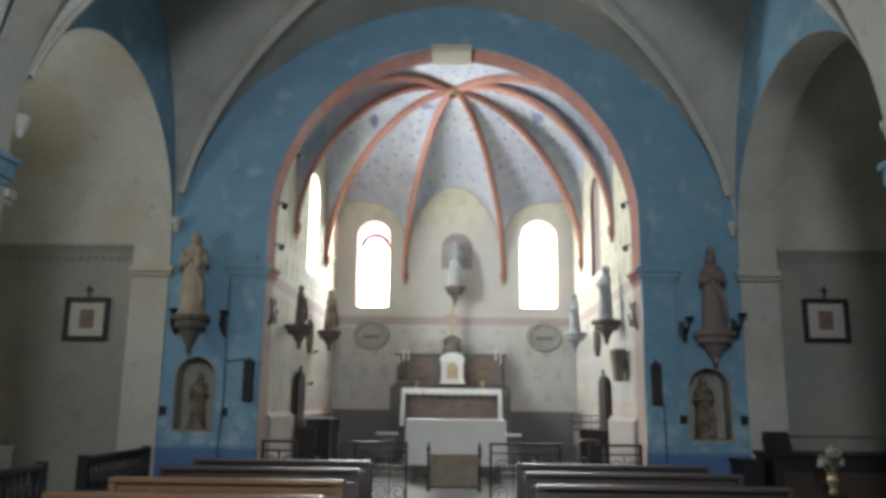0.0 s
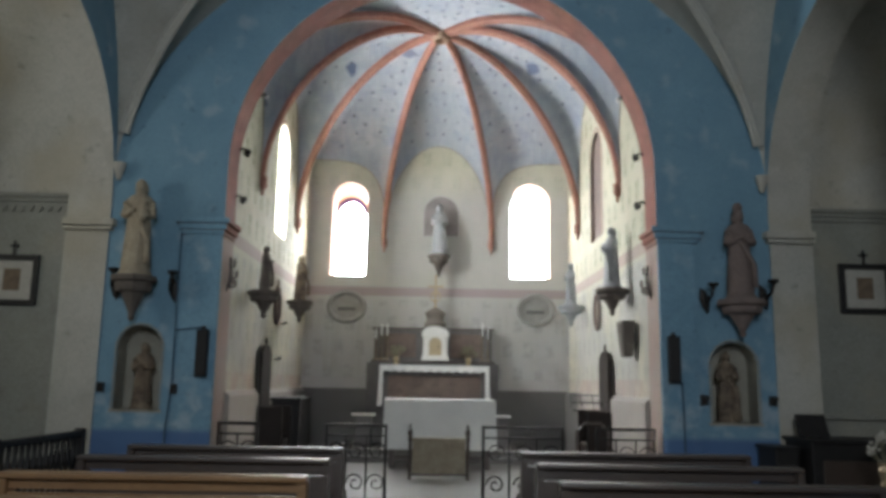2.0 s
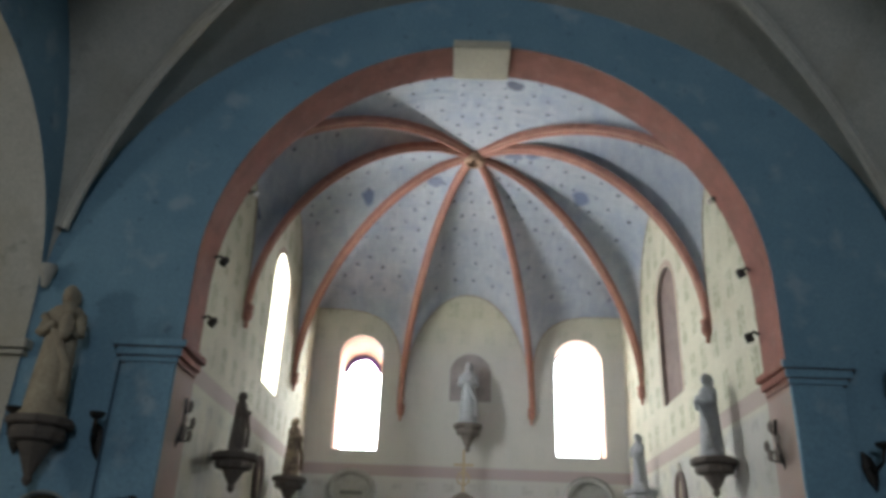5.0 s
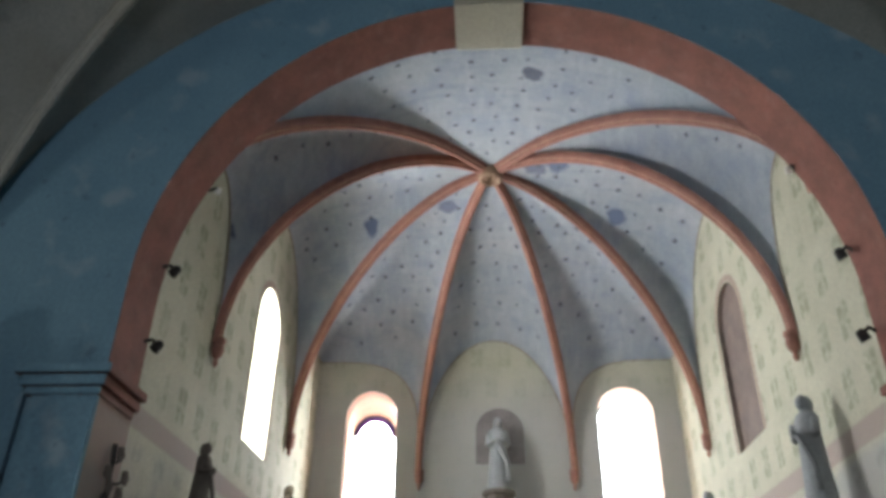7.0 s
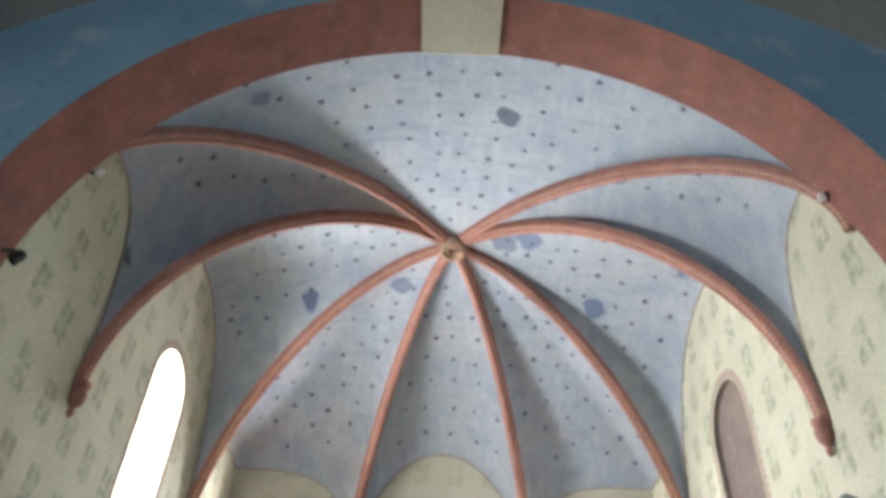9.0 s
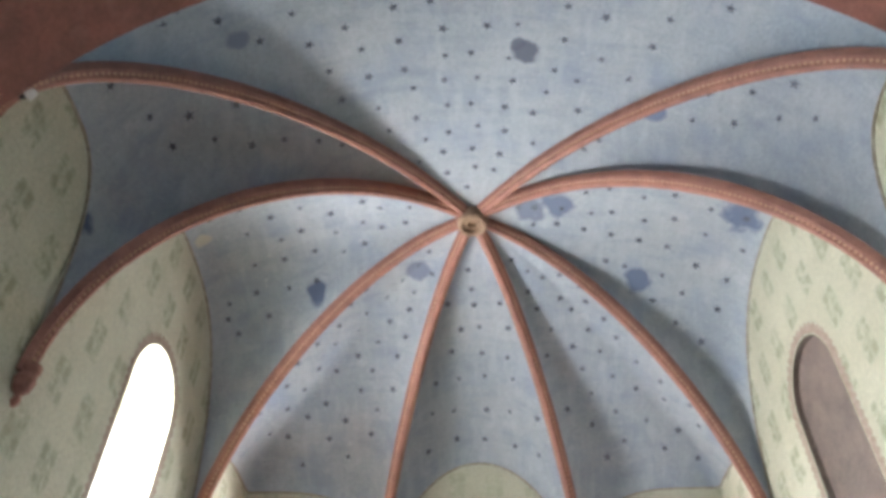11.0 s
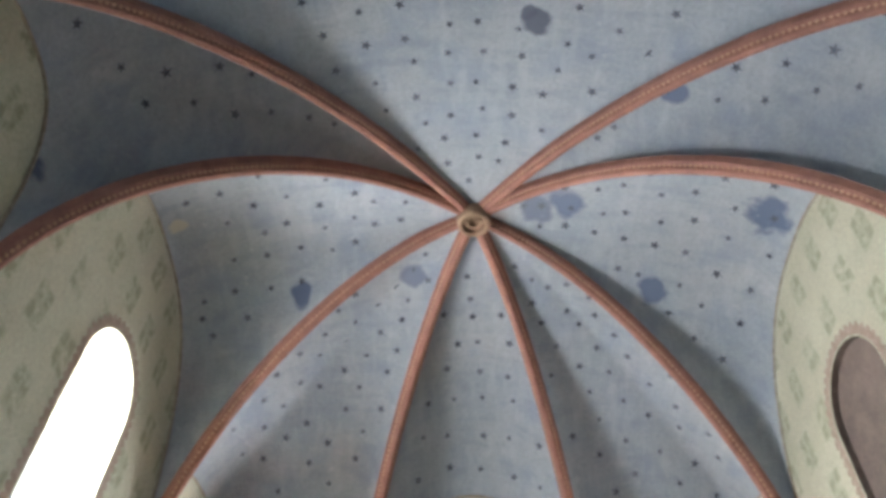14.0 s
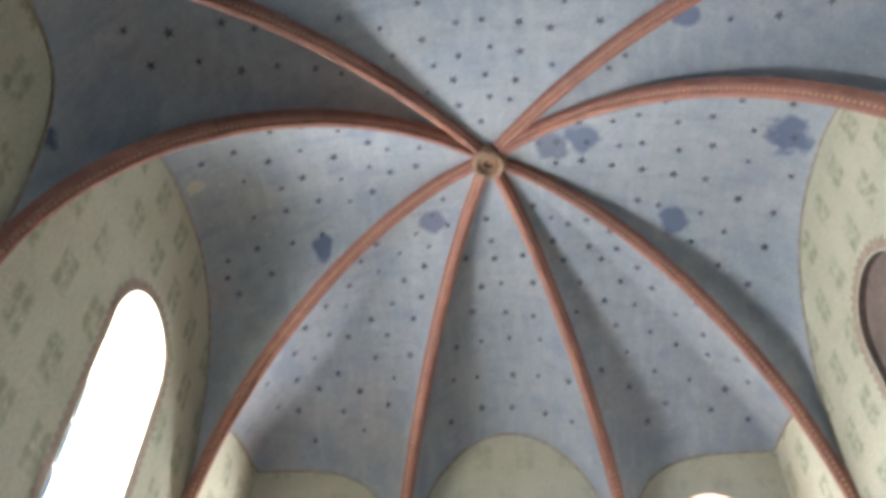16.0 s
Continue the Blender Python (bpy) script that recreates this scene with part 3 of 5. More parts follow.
def rib(name, foot, crown, section, material, bead=None, soft=CURVE, stop=0.97, n=36, parent=None, taper=1.0):
    foot = Vector(foot)
    pts = [toward(foot, crown, (1 - math.cos(i / n * math.pi / 2)) * stop, soft) for i in range(n + 1)]
    side = (crown - foot).cross(Vector((0, 0, 1))).normalized()
    bm, rows = bmesh.new(), []
    beads = bmesh.new()
    for i, q in enumerate(pts):
        d = (pts[min(i + 1, n)] - pts[max(i - 1, 0)]).normalized()
        down = d.cross(side).normalized()
        if down.z > 0 or (abs(down.z) < 0.05 and down.xy.dot((crown - foot).xy) < 0):
            down = -down
        k_ = taper + (1 - taper) * min(1.0, i / n * 2)
        rows.append([q + side * a * k_ + down * b * k_ for a, b in section])
    grid(bm, rows)
    for r in (rows[0], rows[-1]):
        bm.faces.new([bm.verts.new(q) for q in r])
    bmesh.ops.remove_doubles(bm, verts=bm.verts, dist=0.0005)
    ob = part(name, bm, material, parent)
    if bead:
        for edge in (3, 9):
            line = [r[edge] for r in rows]
            acc = 0.0
            for p0, p1 in zip(line, line[1:]):
                length = (p1 - p0).length
                while acc < length:
                    bmesh.ops.create_icosphere(beads, subdivisions=1, radius=0.0145, matrix=Matrix.Translation(p0.lerp(p1, acc / length)))
                    acc += 0.045
                acc -= length
        part("bead_row", beads, bead, ob, "ochre beaded edging")
    return ob


for key, f in FOOT.items():
    f = (f[0] * 0.972, f[1] + (0.06 if key == "fl" else 0.14), 4.95) if key[0] == "f" else f
    r = rib("vault_rib", f, BOSS, [(a * 0.68, b * 0.64) for a, b in SECTION], M_rib, M_bead, soft=0.30 if key[0] == "f" else CURVE, taper=0.72)
    tagged(r, "terracotta-painted moulded vault rib with beaded edges", "rib", "chancel vault ribs", "structure")
    if key[0] in "lrb" and key not in ("fl", "fr"):
        inward = (BOSS - Vector(f)).xy.normalized()
        bm = lathe(bmesh.new(), ((0.012, -0.22), (0.025, -0.19), (0.018, -0.15), (0.05, -0.11), (0.062, -0.06), (0.05, -0.02), (0.062, 0.01), (0.062, 0.04)), 14)
        c = part("corbel", bm, M_rib, r, "small knobbed corbel", smooth=False)
        c.matrix_basis = Matrix.Translation((f[0] + 0.045 * inward.x, f[1] + 0.045 * inward.y, f[2] + 0.02))

bm = lathe(bmesh.new(), ((0.15, 0.14), (0.15, 0.05), (0.145, 0.02), (0.125, 0.0), (0.10, 0.01), (0.092, 0.06), (0.075, 0.065), (0.07, 0.045), (0.05, 0.04), (0.042, 0.09), (0.015, 0.1)), 28)
boss = part("vault_boss", bm, M_boss, None)
boss.matrix_basis = Matrix.Translation((BOSS.x, BOSS.y, BOSS.z - 0.155))
tagged(boss, "round moulded terracotta boss where ribs meet", "vault boss", kind="structure")

# nave: side walls, chapel arches, vaults
NL = Matrix(((0, -1, 0, -NAVE), (1, 0, 0, 0), (0, 0, 1, 0), (0, 0, 0, 1)))
NR = Matrix(((0, 1, 0, NAVE), (1, 0, 0, 0), (0, 0, 1, 0), (0, 0, 0, 1)))
nave_hole = [(-3.94, -0.1)] + [(CHAPEL - 1.96 * math.cos(math.pi * i / 40), 3.48 + 2.0 * math.sin(math.pi * i / 40)) for i in range(41)] + [(-0.02, -0.1)]
for name, m in (("wall_nave_north", NL), ("wall_nave_south", NR)):
    out = [(WEST, -0.1), *nave_hole, (0.0, -0.1), (0.0, 8.2), (WEST, 8.2)]
    bm = pierced(out, [], m, 0.5)
    bm.normal_update()
    for f in bm.faces:
        c = f.calc_center_median()
        if abs(f.normal.x) < 0.5 and -3.97 < c.y < -0.01 and c.z < 6:
            f.material_index = 1
    ob = tagged(part(name, bm, [M_blue, M_cream]), "blue nave wall pierced by a wide plastered chapel arch", "wall", kind="structure")
    s = -1 if m is NL else 1
    for y0, y1 in ((-0.098, -0.02), (-3.94, -3.86)):
        im = bmesh.new()
        for z0, z1, o in ((3.12, 3.16, 0.0), (3.17, 3.25, 0.025)):
            a, b = sorted((s * (NAVE - 0.05 - o), s * (NAVE + 0.5)))
            box(im, a, b, y0 - o, y1 + 0.03, z0, z1, bevel=0.01)
        part("impost", im, M_cream, ob)

def groin(t):
    """Height of a nave vault cell at the share t of its half-span."""
    return 3.85 + 3.21 * max(0.0, 1 - abs(t) ** 1.8) ** (1 / 1.8)


def nave_rib(x, y, mid, half):
    """A rib along one half diagonal of a bay."""
    pts = []
    for i in range(31):
        t = math.cos(math.pi / 2 * i / 30) * 0.985
        pts.append(Vector((x * t, mid + (y - mid) * t, groin(t) + 0.25 * (1 - t))))
    side = Vector((x, y - mid, 0)).cross(Vector((0, 0, 1))).normalized()
    bm, rows = bmesh.new(), []
    for i, q in enumerate(pts):
        d = (pts[min(i + 1, 30)] - pts[max(i - 1, 0)]).normalized()
        down = d.cross(side).normalized()
        if down.z > 0 or (abs(down.z) < 0.05 and down.xy.dot(Vector((x, y - mid))) > 0):
            down = -down
        rows.append([q + side * a * 0.62 + down * (b + 0.02) * 0.62 for a, b in SECTION])
    grid(bm, rows)
    return part("vault_rib", bm, M_cream)


def nave_bay(y0, y1):
    mid, half = (y0 + y1) / 2, (y0 - y1) / 2
    bm = bmesh.new()
    m_ = 48
    ticks = [math.sin(math.pi / 2 * (2 * i / m_ - 1)) for i in range(m_ + 1)]
    rows = []
    for v in ticks:
        row = []
        for u in ticks:
            row.append((u * NAVE, mid + v * half, groin(min(abs(u), abs(v)))))
        rows.append(row)
    # each cell keeps its own curve along its axis, rising slightly to the crown
    rows = [[(x, y, z + 0.25 * (1 - max(abs(x / NAVE), abs((y - mid) / half)))) for x, y, z in row] for row in rows]
    grid(bm, rows)
    feet = [(-NAVE, y0), (NAVE, y0), (NAVE, y1), (-NAVE, y1)]
    ob = tagged(part("ceiling_nave", bm, M_nave_vault, smooth=True), "grey-cream plastered cross vault over the nave", "ceiling", kind="structure")
    for x, y in feet:
        r = nave_rib(x, y, mid, half)
        tagged(r, "slender cream plaster diagonal vault rib", "rib", "nave vault ribs", "structure")
        c = part("corbel", lathe(bmesh.new(), ((0.02, -0.17), (0.035, -0.14), (0.045, -0.09), (0.06, -0.05), (0.07, 0.0), (0.07, 0.03)), 12), M_cream, r)
        c.matrix_basis = Matrix.Translation((x * 0.98, y + (0.075 if y == y1 else -0.075), 3.88))


for y0, y1 in ((0.0, -3.97), (-4.46, -8.43), (-8.92, WEST)):
    nave_bay(y0, y1)
for y1, y0 in ((-3.97, -4.46), (-8.43, -8.92)):
    arc = [(-0.05 - 3.71 * math.cos(math.pi * i / 40), 3.5 + 3.62 * math.sin(math.pi * i / 40)) for i in range(41)]
    out = [(-NAVE, 0), (-3.76, 0), *arc, (3.66, 0), (NAVE, 0), (NAVE, 8.2), (-NAVE, 8.2)]
    ob = tagged(part("transverse_arch", pierced(out, [], Matrix.Translation((0, y0, 0)), 0.49), M_cream), "plain cream plastered transverse arch on pilasters", "arch", kind="structure")
    for s in (-1, 1):
        im = bmesh.new()
        for z0, z1, o in ((3.26, 3.32, 0.02), (3.32, 3.46, 0.05), (3.46, 3.52, 0.08)):
            a, b = sorted((s * (3.71 - o) - 0.05, s * NAVE))
            box(im, a, b, y0 - o, y1 + o, z0, z1, bevel=0.012)
        part("capital", im, M_blue, ob, "blue moulded capital")

# unseen west end behind the way in; its window and lamp are added fill
west = tagged(part("wall_west", pierced([(-NAVE - 0.5, -0.1), (NAVE + 0.5, -0.1), (NAVE + 0.5, 8.2), (-NAVE - 0.5, 8.2)], [arch_outline(0, 1.4, 3.6, 6.2)], Matrix(((1, 0, 0, 0), (0, -1, 0, WEST), (0, 0, 1, 0), (0, 0, 0, 1))), 0.5), [M_cream, M_cream]), "unseen cream west wall closing the nave, with an added round-headed opening", "wall", kind="structure")
window_light("west_fill", Matrix.Translation((0, WEST - 0.3, 4.9)) @ Matrix.Rotation(radians(90), 4, "X"), 1.4, 2.4, LIGHT_WEST, (0.93, 1.0, 1.08))

# side chapels
for s, name in ((-1, "north"), (1, "south")):
    a, b = sorted((s * 4.3, s * 7.2))
    bm = boxed(a, b, 0.06, 0.4, -0.1, 6.4)
    wall = tagged(part("wall_chapel_east_" + name, bm, M_grey), "grey-cream plastered chapel wall with a cornice", "wall", kind="structure")
    co = bmesh.new()
    for z0, z1, o in ((3.40, 3.45, 0.03), (3.45, 3.50, 0.06), (3.50, 3.55, 0.10)):
        box(co, a, b, 0.06 - o, 0.10, z0, z1, bevel=0.01)
    part("cornice", co, M_grey, wall)
    if s < 0:
        # scalloped fringe under the cornice
        flap = bmesh.new()
        ring = [(0.045 * math.cos(math.pi * q / 6), 0.0, -0.06 * math.sin(math.pi * q / 6)) for q in range(7)]
        f = flap.faces.new([flap.verts.new(p) for p in ring])
        ex = bmesh.ops.extrude_face_region(flap, geom=[f])
        bmesh.ops.translate(flap, vec=(0, 0.03, 0), verts=[g for g in ex["geom"] if isinstance(g, bmesh.types.BMVert)])
        first = part("scallop", flap, M_grey, wall)
        first.matrix_basis = Matrix.Translation((a + 0.05, 0.025, 3.402))
        for q in range(1, 28):
            more = new("scallop", first.data)
            more.parent = wall
            more.matrix_basis = Matrix.Translation((a + 0.05 + q * 0.104, 0.025, 3.402))
    if s > 0:
        part("dado_ledge", boxed(a, b, 0.0, 0.10, 1.14, 1.19, bevel=0.01), M_grey, wall)
    tagged(part("wall_chapel_west_" + name, boxed(a, b, -4.42, -4.04, -0.1, 6.4), M_grey), "plain grey plastered chapel wall", "wall", kind="structure")
    hole = [arch_outline(-2.94, 1.1, 2.6, 4.5)] if s < 0 else [arch_outline(CHAPEL, 0.8, 2.6, 4.2)]
    mm = Matrix(((0, s, 0, s * 7.2), (1, 0, 0, 0), (0, 0, 1, 0), (0, 0, 0, 1)))
    tagged(part("wall_chapel_end_" + name, pierced([(-4.42, -0.1), (0.4, -0.1), (0.4, 6.4), (-4.42, 6.4)], hole, mm, 0.9 if s < 0 else 0.4), [M_grey, M_grey]), "grey plastered chapel end wall with a window", "wall", kind="structure")
    bm = bmesh.new()
    rows = []
    for x in (s * 4.28, s * 5.2, s * 6.2, s * 7.22):
        rows.append([(x, CHAPEL - 2.04 * math.cos(math.pi * i / 40), 3.5 + 2.08 * math.sin(math.pi * i / 40)) for i in range(41)])
    grid(bm, rows)
    tagged(part("ceiling_chapel_" + name, bm, M_cream, smooth=True), "plastered barrel vault with damp stains", "ceiling", kind="structure")
window_light("sky_window_chapel", Matrix.Translation((-8.05, -2.94, 3.2)) @ Matrix.Rotation(radians(-115), 4, "Y"), 1.5, 1.0, LIGHT_CHAPEL, (1.0, 1.0, 0.94))

# floors, and an unseen slab added over the vaults to block stray sky light
tagged(part("floor", boxed(-7.6, 7.6, WEST - 0.5, 0.55, -0.3, 0.0), M_floor), "dark worn stone nave floor", "floor", kind="structure")
tagged(part("floor_chancel", boxed(-S, S, 0.245, B, -0.1, 0.18, bevel=0.015), M_floor), "raised dark stone chancel floor", "floor", kind="structure")
tagged(part("roof", boxed(-7.8, 7.8, WEST - 0.6, B + 0.6, 8.2, 8.4), M_grey), "unseen slab added above the vaults to keep sky light out", "roof", kind="structure")
tagged(part("ground", boxed(-300, 300, -300, 300, -0.6, -0.4), M_leaf), "dry grass ground outside the church", "ground", kind="structure")


# ---- things ----
def figure(bm, h, lean=0.0, arms="folded", child=False, crown=False):
    """A robed standing figure of height h on a low base, one mesh, facing -y."""
    n = 28
    prof = ((0.0, 0.165, 0.145), (0.035, 0.165, 0.145), (0.04, 0.145, 0.12), (0.10, 0.140, 0.12), (0.30, 0.130, 0.11), (0.50, 0.118, 0.10), (0.62, 0.112, 0.092), (0.72, 0.125, 0.09), (0.79, 0.126, 0.08), (0.825, 0.095, 0.065), (0.845, 0.05, 0.045), (0.865, 0.042, 0.042))
    loops = []
    for t, rx, ry in prof:
        fold = 0.0 if t < 0.044 else 0.07 * max(0.0, 1 - t / 0.8)
        lp = []
        for i in range(n):
            a = 2 * math.pi * i / n
            k = 1 + fold * math.sin(9 * a + 3 * t) + 0.4 * fold * math.sin(15 * a)
            lp.append(bm.verts.new((h * (rx * k * math.cos(a) + lean * t * t), h * ry * k * math.sin(a), h * t)))
        loops.append(lp)
    for a, b in zip(loops, loops[1:]):
        for i in range(n):
            bm.faces.new((a[i], a[(i + 1) % n], b[(i + 1) % n], b[i]))
    bm.faces.new(loops[0])
    bm.faces.new(loops[-1])
    hx = lean * h * 0.86
    bmesh.ops.create_uvsphere(bm, u_segments=16, v_segments=12, radius=1, matrix=Matrix.Translation((hx, -0.01 * h, 0.925 * h)) @ Matrix.Diagonal((0.058 * h, 0.066 * h, 0.078 * h, 1)))
    # hair or veil behind the head
    bmesh.ops.create_uvsphere(bm, u_segments=14, v_segments=10, radius=1, matrix=Matrix.Translation((hx, 0.025 * h, 0.905 * h)) @ Matrix.Diagonal((0.068 * h, 0.06 * h, 0.09 * h, 1)))
    for s in (-1, 1):
        sh = Vector((s * 0.105 * h + lean * h * 0.6, 0, 0.765 * h))
        el = Vector((s * (0.14 if arms == "open" else 0.135) * h + lean * h * 0.4, -0.05 * h, 0.60 * h))
        wr = Vector((s * 0.15 * h, -0.17 * h, 0.50 * h)) if arms == "open" else Vector((s * 0.03 * h, -0.14 * h, 0.66 * h))
        tube(bm, [sh, sh.lerp(el, 0.5), el], 0.042 * h, 10)
        tube(bm, [el, el.lerp(wr, 0.5), wr], 0.03 * h, 10)
        bmesh.ops.create_uvsphere(bm, u_segments=8, v_segments=6, radius=0.028 * h, matrix=Matrix.Translation(wr))
    # mantle over the shoulders
    tube(bm, [(-0.14 * h, -0.04 * h, 0.74 * h), (0.0, -0.115 * h, 0.60 * h), (0.12 * h, -0.12 * h, 0.36 * h), (0.13 * h, -0.11 * h, 0.12 * h)], 0.03 * h, 8)
    if child:
        c = Vector((0.1 * h, -0.12 * h, 0.36 * h)) if child == "low" else Vector((0.07 * h, -0.15 * h, 0.64 * h))
        bmesh.ops.create_uvsphere(bm, u_segments=12, v_segments=8, radius=1, matrix=Matrix.Translation(c) @ Matrix.Diagonal((0.055 * h, 0.05 * h, 0.1 * h, 1)))
        bmesh.ops.create_uvsphere(bm, u_segments=12, v_segments=8, radius=0.042 * h, matrix=Matrix.Translation(c + Vector((0, 0, 0.12 * h))))
        if child == "low":
            lathe(bm, ((0.07 * h, 0.04 * h), (0.055 * h, 0.2 * h), (0.05 * h, 0.34 * h)), 12, c.x, c.y)
    if crown:
        lathe(bm, ((0.05 * h, 0.985 * h), (0.055 * h, 1.03 * h), (0.035 * h, 1.07 * h)), 10, hx, 0)
    return bm


def statue(x, y, z, h, material, label, rz=0.0, **kw):
    ob = part("statue", figure(bmesh.new(), h, **kw), material, None, smooth=True)
    ob.matrix_basis = pose(x, y, z, 0, 0, rz)
    return tagged(ob, label, "statue")


def bracket(x, y, z, r, h, material, label, rz=0.0, n=10):
    """A moulded console under a statue; z is its top, its back to local +y."""
    root = empty("console", x, y, z, rz)
    tagged(root, label, "wall bracket")
    part("shelf", lathe(bmesh.new(), ((r * 0.92, -0.07), (r, -0.055), (r, -0.015), (r * 0.95, 0.0)), n, 0, 0, 1, 1.0), material, root)
    part("moulding", lathe(bmesh.new(), ((r * 0.55, -0.24 * h - 0.07), (r * 0.78, -0.2 * h - 0.07), (r * 0.84, -0.1 * h - 0.07), (r * 0.78, -0.071)), n, 0, 0, 1, 1.0), material, root)
    part("pendant", lathe(bmesh.new(), ((0.015, -h), (0.04, -h + 0.04), (0.03, -h + 0.07), (r * 0.32, -0.62 * h), (r * 0.5, -0.42 * h), (r * 0.52, -0.24 * h - 0.072)), n, 0, 0, 1, 1.0), material, root)
    return root


# nave face of the arch wall
bracket(-3.40, -0.20, 2.58, 0.25, 0.50, M_umber, "brown and gilt moulded wall bracket carrying a pale statue")
statue(-3.40, -0.20, 2.58, 1.10, M_ivory, "ivory painted plaster statue holding a child on a brown bracket", 8, child=True)
bracket(3.37, -0.20, 2.44, 0.27, 0.42, M_rose, "dull stone-coloured bracket under a crowned statue")
statue(3.37, -0.20, 2.44, 1.03, M_rose, "faded rose and grey plaster statue with crown", -6, crown=True)
statue(-3.33, 0.12, 1.12, 0.74, M_niche_figure, "brown painted plaster statue standing in a wall niche", 5)
statue(3.28, 0.12, 1.08, 0.80, M_niche_figure, "dark brown plaster statue with child in niche", -5, child="low")


def sconce(x, y, z, rz, label):
    """A small iron wall candle holder with leaves."""
    root = empty("wall_sconce", x, y, z, rz)
    root.matrix_basis = root.matrix_basis @ Matrix.Scale(1.4, 4)
    tagged(root, label, "candle sconce")
    part("backplate", lathe(bmesh.new(), ((0.005, -0.15, 0.02, 0), (0.03, -0.10, 0.01, 0), (0.045, -0.03), (0.03, 0.03, -0.01, 0), (0.008, 0.06, -0.03, 0)), 8, 0, -0.012, 1, 0.35), M_iron, root)
    part("arm", tube(bmesh.new(), [(0, -0.02, -0.02), (0, -0.08, -0.05), (0.02, -0.13, -0.01), (0.03, -0.14, 0.06)], 0.011, 6), M_iron, root)
    part("cup", lathe(bmesh.new(), ((0.012, 0.05), (0.04, 0.07), (0.045, 0.09), (0.02, 0.095)), 10, 0.03, -0.14), M_iron, root)
    return root


for x, z in ((-3.68, 2.54), (-3.02, 2.52), (3.02, 2.50), (3.70, 2.55)):
    sconce(x, 0.0, z, 0, "small dark wrought-iron candle sconce on blue wall")


def speaker(x, z):
    root = empty("wall_loudspeaker", x, -0.04, z)
    tagged(root, "slim black column loudspeaker fixed to the pilaster", "loudspeaker", "column loudspeakers")
    part("cabinet", boxed(-0.065, 0.065, -0.09, 0.0, -0.26, 0.26, bevel=0.012), M_speaker, root)
    part("grille", boxed(-0.05, 0.05, -0.096, -0.0905, -0.23, 0.23), M_black, root)
    part("mount", boxed(-0.02, 0.02, -0.06, 0.005, 0.262, 0.30, bevel=0.004), M_black, root)


speaker(-2.63, 1.75)
speaker(2.63, 1.77)
for pts in ([(-2.97, -0.015, 3.12), (-2.97, -0.015, 2.3), (-2.96, -0.015, 1.45), (-3.0, -0.015, 0.9), (-2.99, -0.015, 0.05)], [(-2.965, -0.02, 2.0), (-2.80, -0.05, 2.015), (-2.63, -0.05, 2.04)], [(2.72, -0.05, 1.52), (2.73, -0.05, 1.2), (2.74, -0.05, 0.0)]):
    tagged(part("cable", tube(bmesh.new(), pts, 0.012, 6), M_cable), "thin painted cable running along the blue wall", "cable")
for x, z in ((-3.74, 1.36), (-2.93, 1.35), (2.97, 1.33), (3.74, 1.33)):
    root = empty("wall_socket", x, 0.0, z)
    tagged(root, "small black electrical box on blue wall", "electrical box", "electrical boxes")
    part("case", boxed(-0.04, 0.04, -0.05, 0.0, -0.055, 0.055, bevel=0.01), M_black, root)
    part("lug", lathe(bmesh.new(), ((0.018, 0.0), (0.02, 0.03), (0.012, 0.045)), 10, 0.03, -0.06), M_black, root)

# side-wall statues of the chancel, turned toward the middle
for x, y, z, h, m_, lab, rz, kw in (
        (-2.30, 1.42, 2.62, 0.60, M_umber, "dark seated-looking robed plaster statue on chancel bracket", 80, {}),
        (-2.28, 4.05, 2.76, 0.76, M_niche_figure, "dark painted plaster statue on bracket near chancel corner", 60, {}),
        (2.30, 1.45, 2.74, 0.83, M_white_statue, "grey-white plaster statue with joined arms on bracket", -70, {"lean": 0.03}),
        (2.28, 4.40, 2.80, 0.73, M_white_statue, "pale plaster statue on bracket near chancel corner", -60, {})):
    statue(x, y, z, h, m_, lab, rz, **kw)
    s = -1 if x < 0 else 1
    bracket(x, y, z, 0.22, 0.36, M_umber if s < 0 or y < 2.8 else M_white_statue, "dark moulded wall bracket under a chancel statue", 90 * -s)

for s, y in ((-1, 3.27), (1, 3.30)):
    root = empty("wall_medallion", s * S, y, 2.60, -90 * s)
    tagged(root, "oval moulded relief medallion on the chancel wall", "medallion", "oval medallions")
    n = 28
    bm = bmesh.new()
    loop = [(0.17 * math.cos(2 * math.pi * i / n), -0.03, 0.27 * math.sin(2 * math.pi * i / n)) for i in range(n + 1)]
    tube(bm, loop, 0.03, 8)
    part("frame", bm, M_rose, root)
    bm = bmesh.new()
    bm.faces.new([bm.verts.new((0.165 * math.cos(2 * math.pi * i / n), -0.012, 0.265 * math.sin(2 * math.pi * i / n))) for i in range(n)])
    bmesh.ops.create_uvsphere(bm, u_segments=12, v_segments=8, radius=1, matrix=Matrix.Translation((0, -0.012, 0.02)) @ Matrix.Diagonal((0.06, 0.03, 0.15, 1)))
    part("relief", bm, M_ivory, root)
    part("finial", lathe(bmesh.new(), ((0.025, 0.29), (0.015, 0.33), (0.022, 0.35), (0.004, 0.40)), 8, 0, -0.03), M_stone, root)

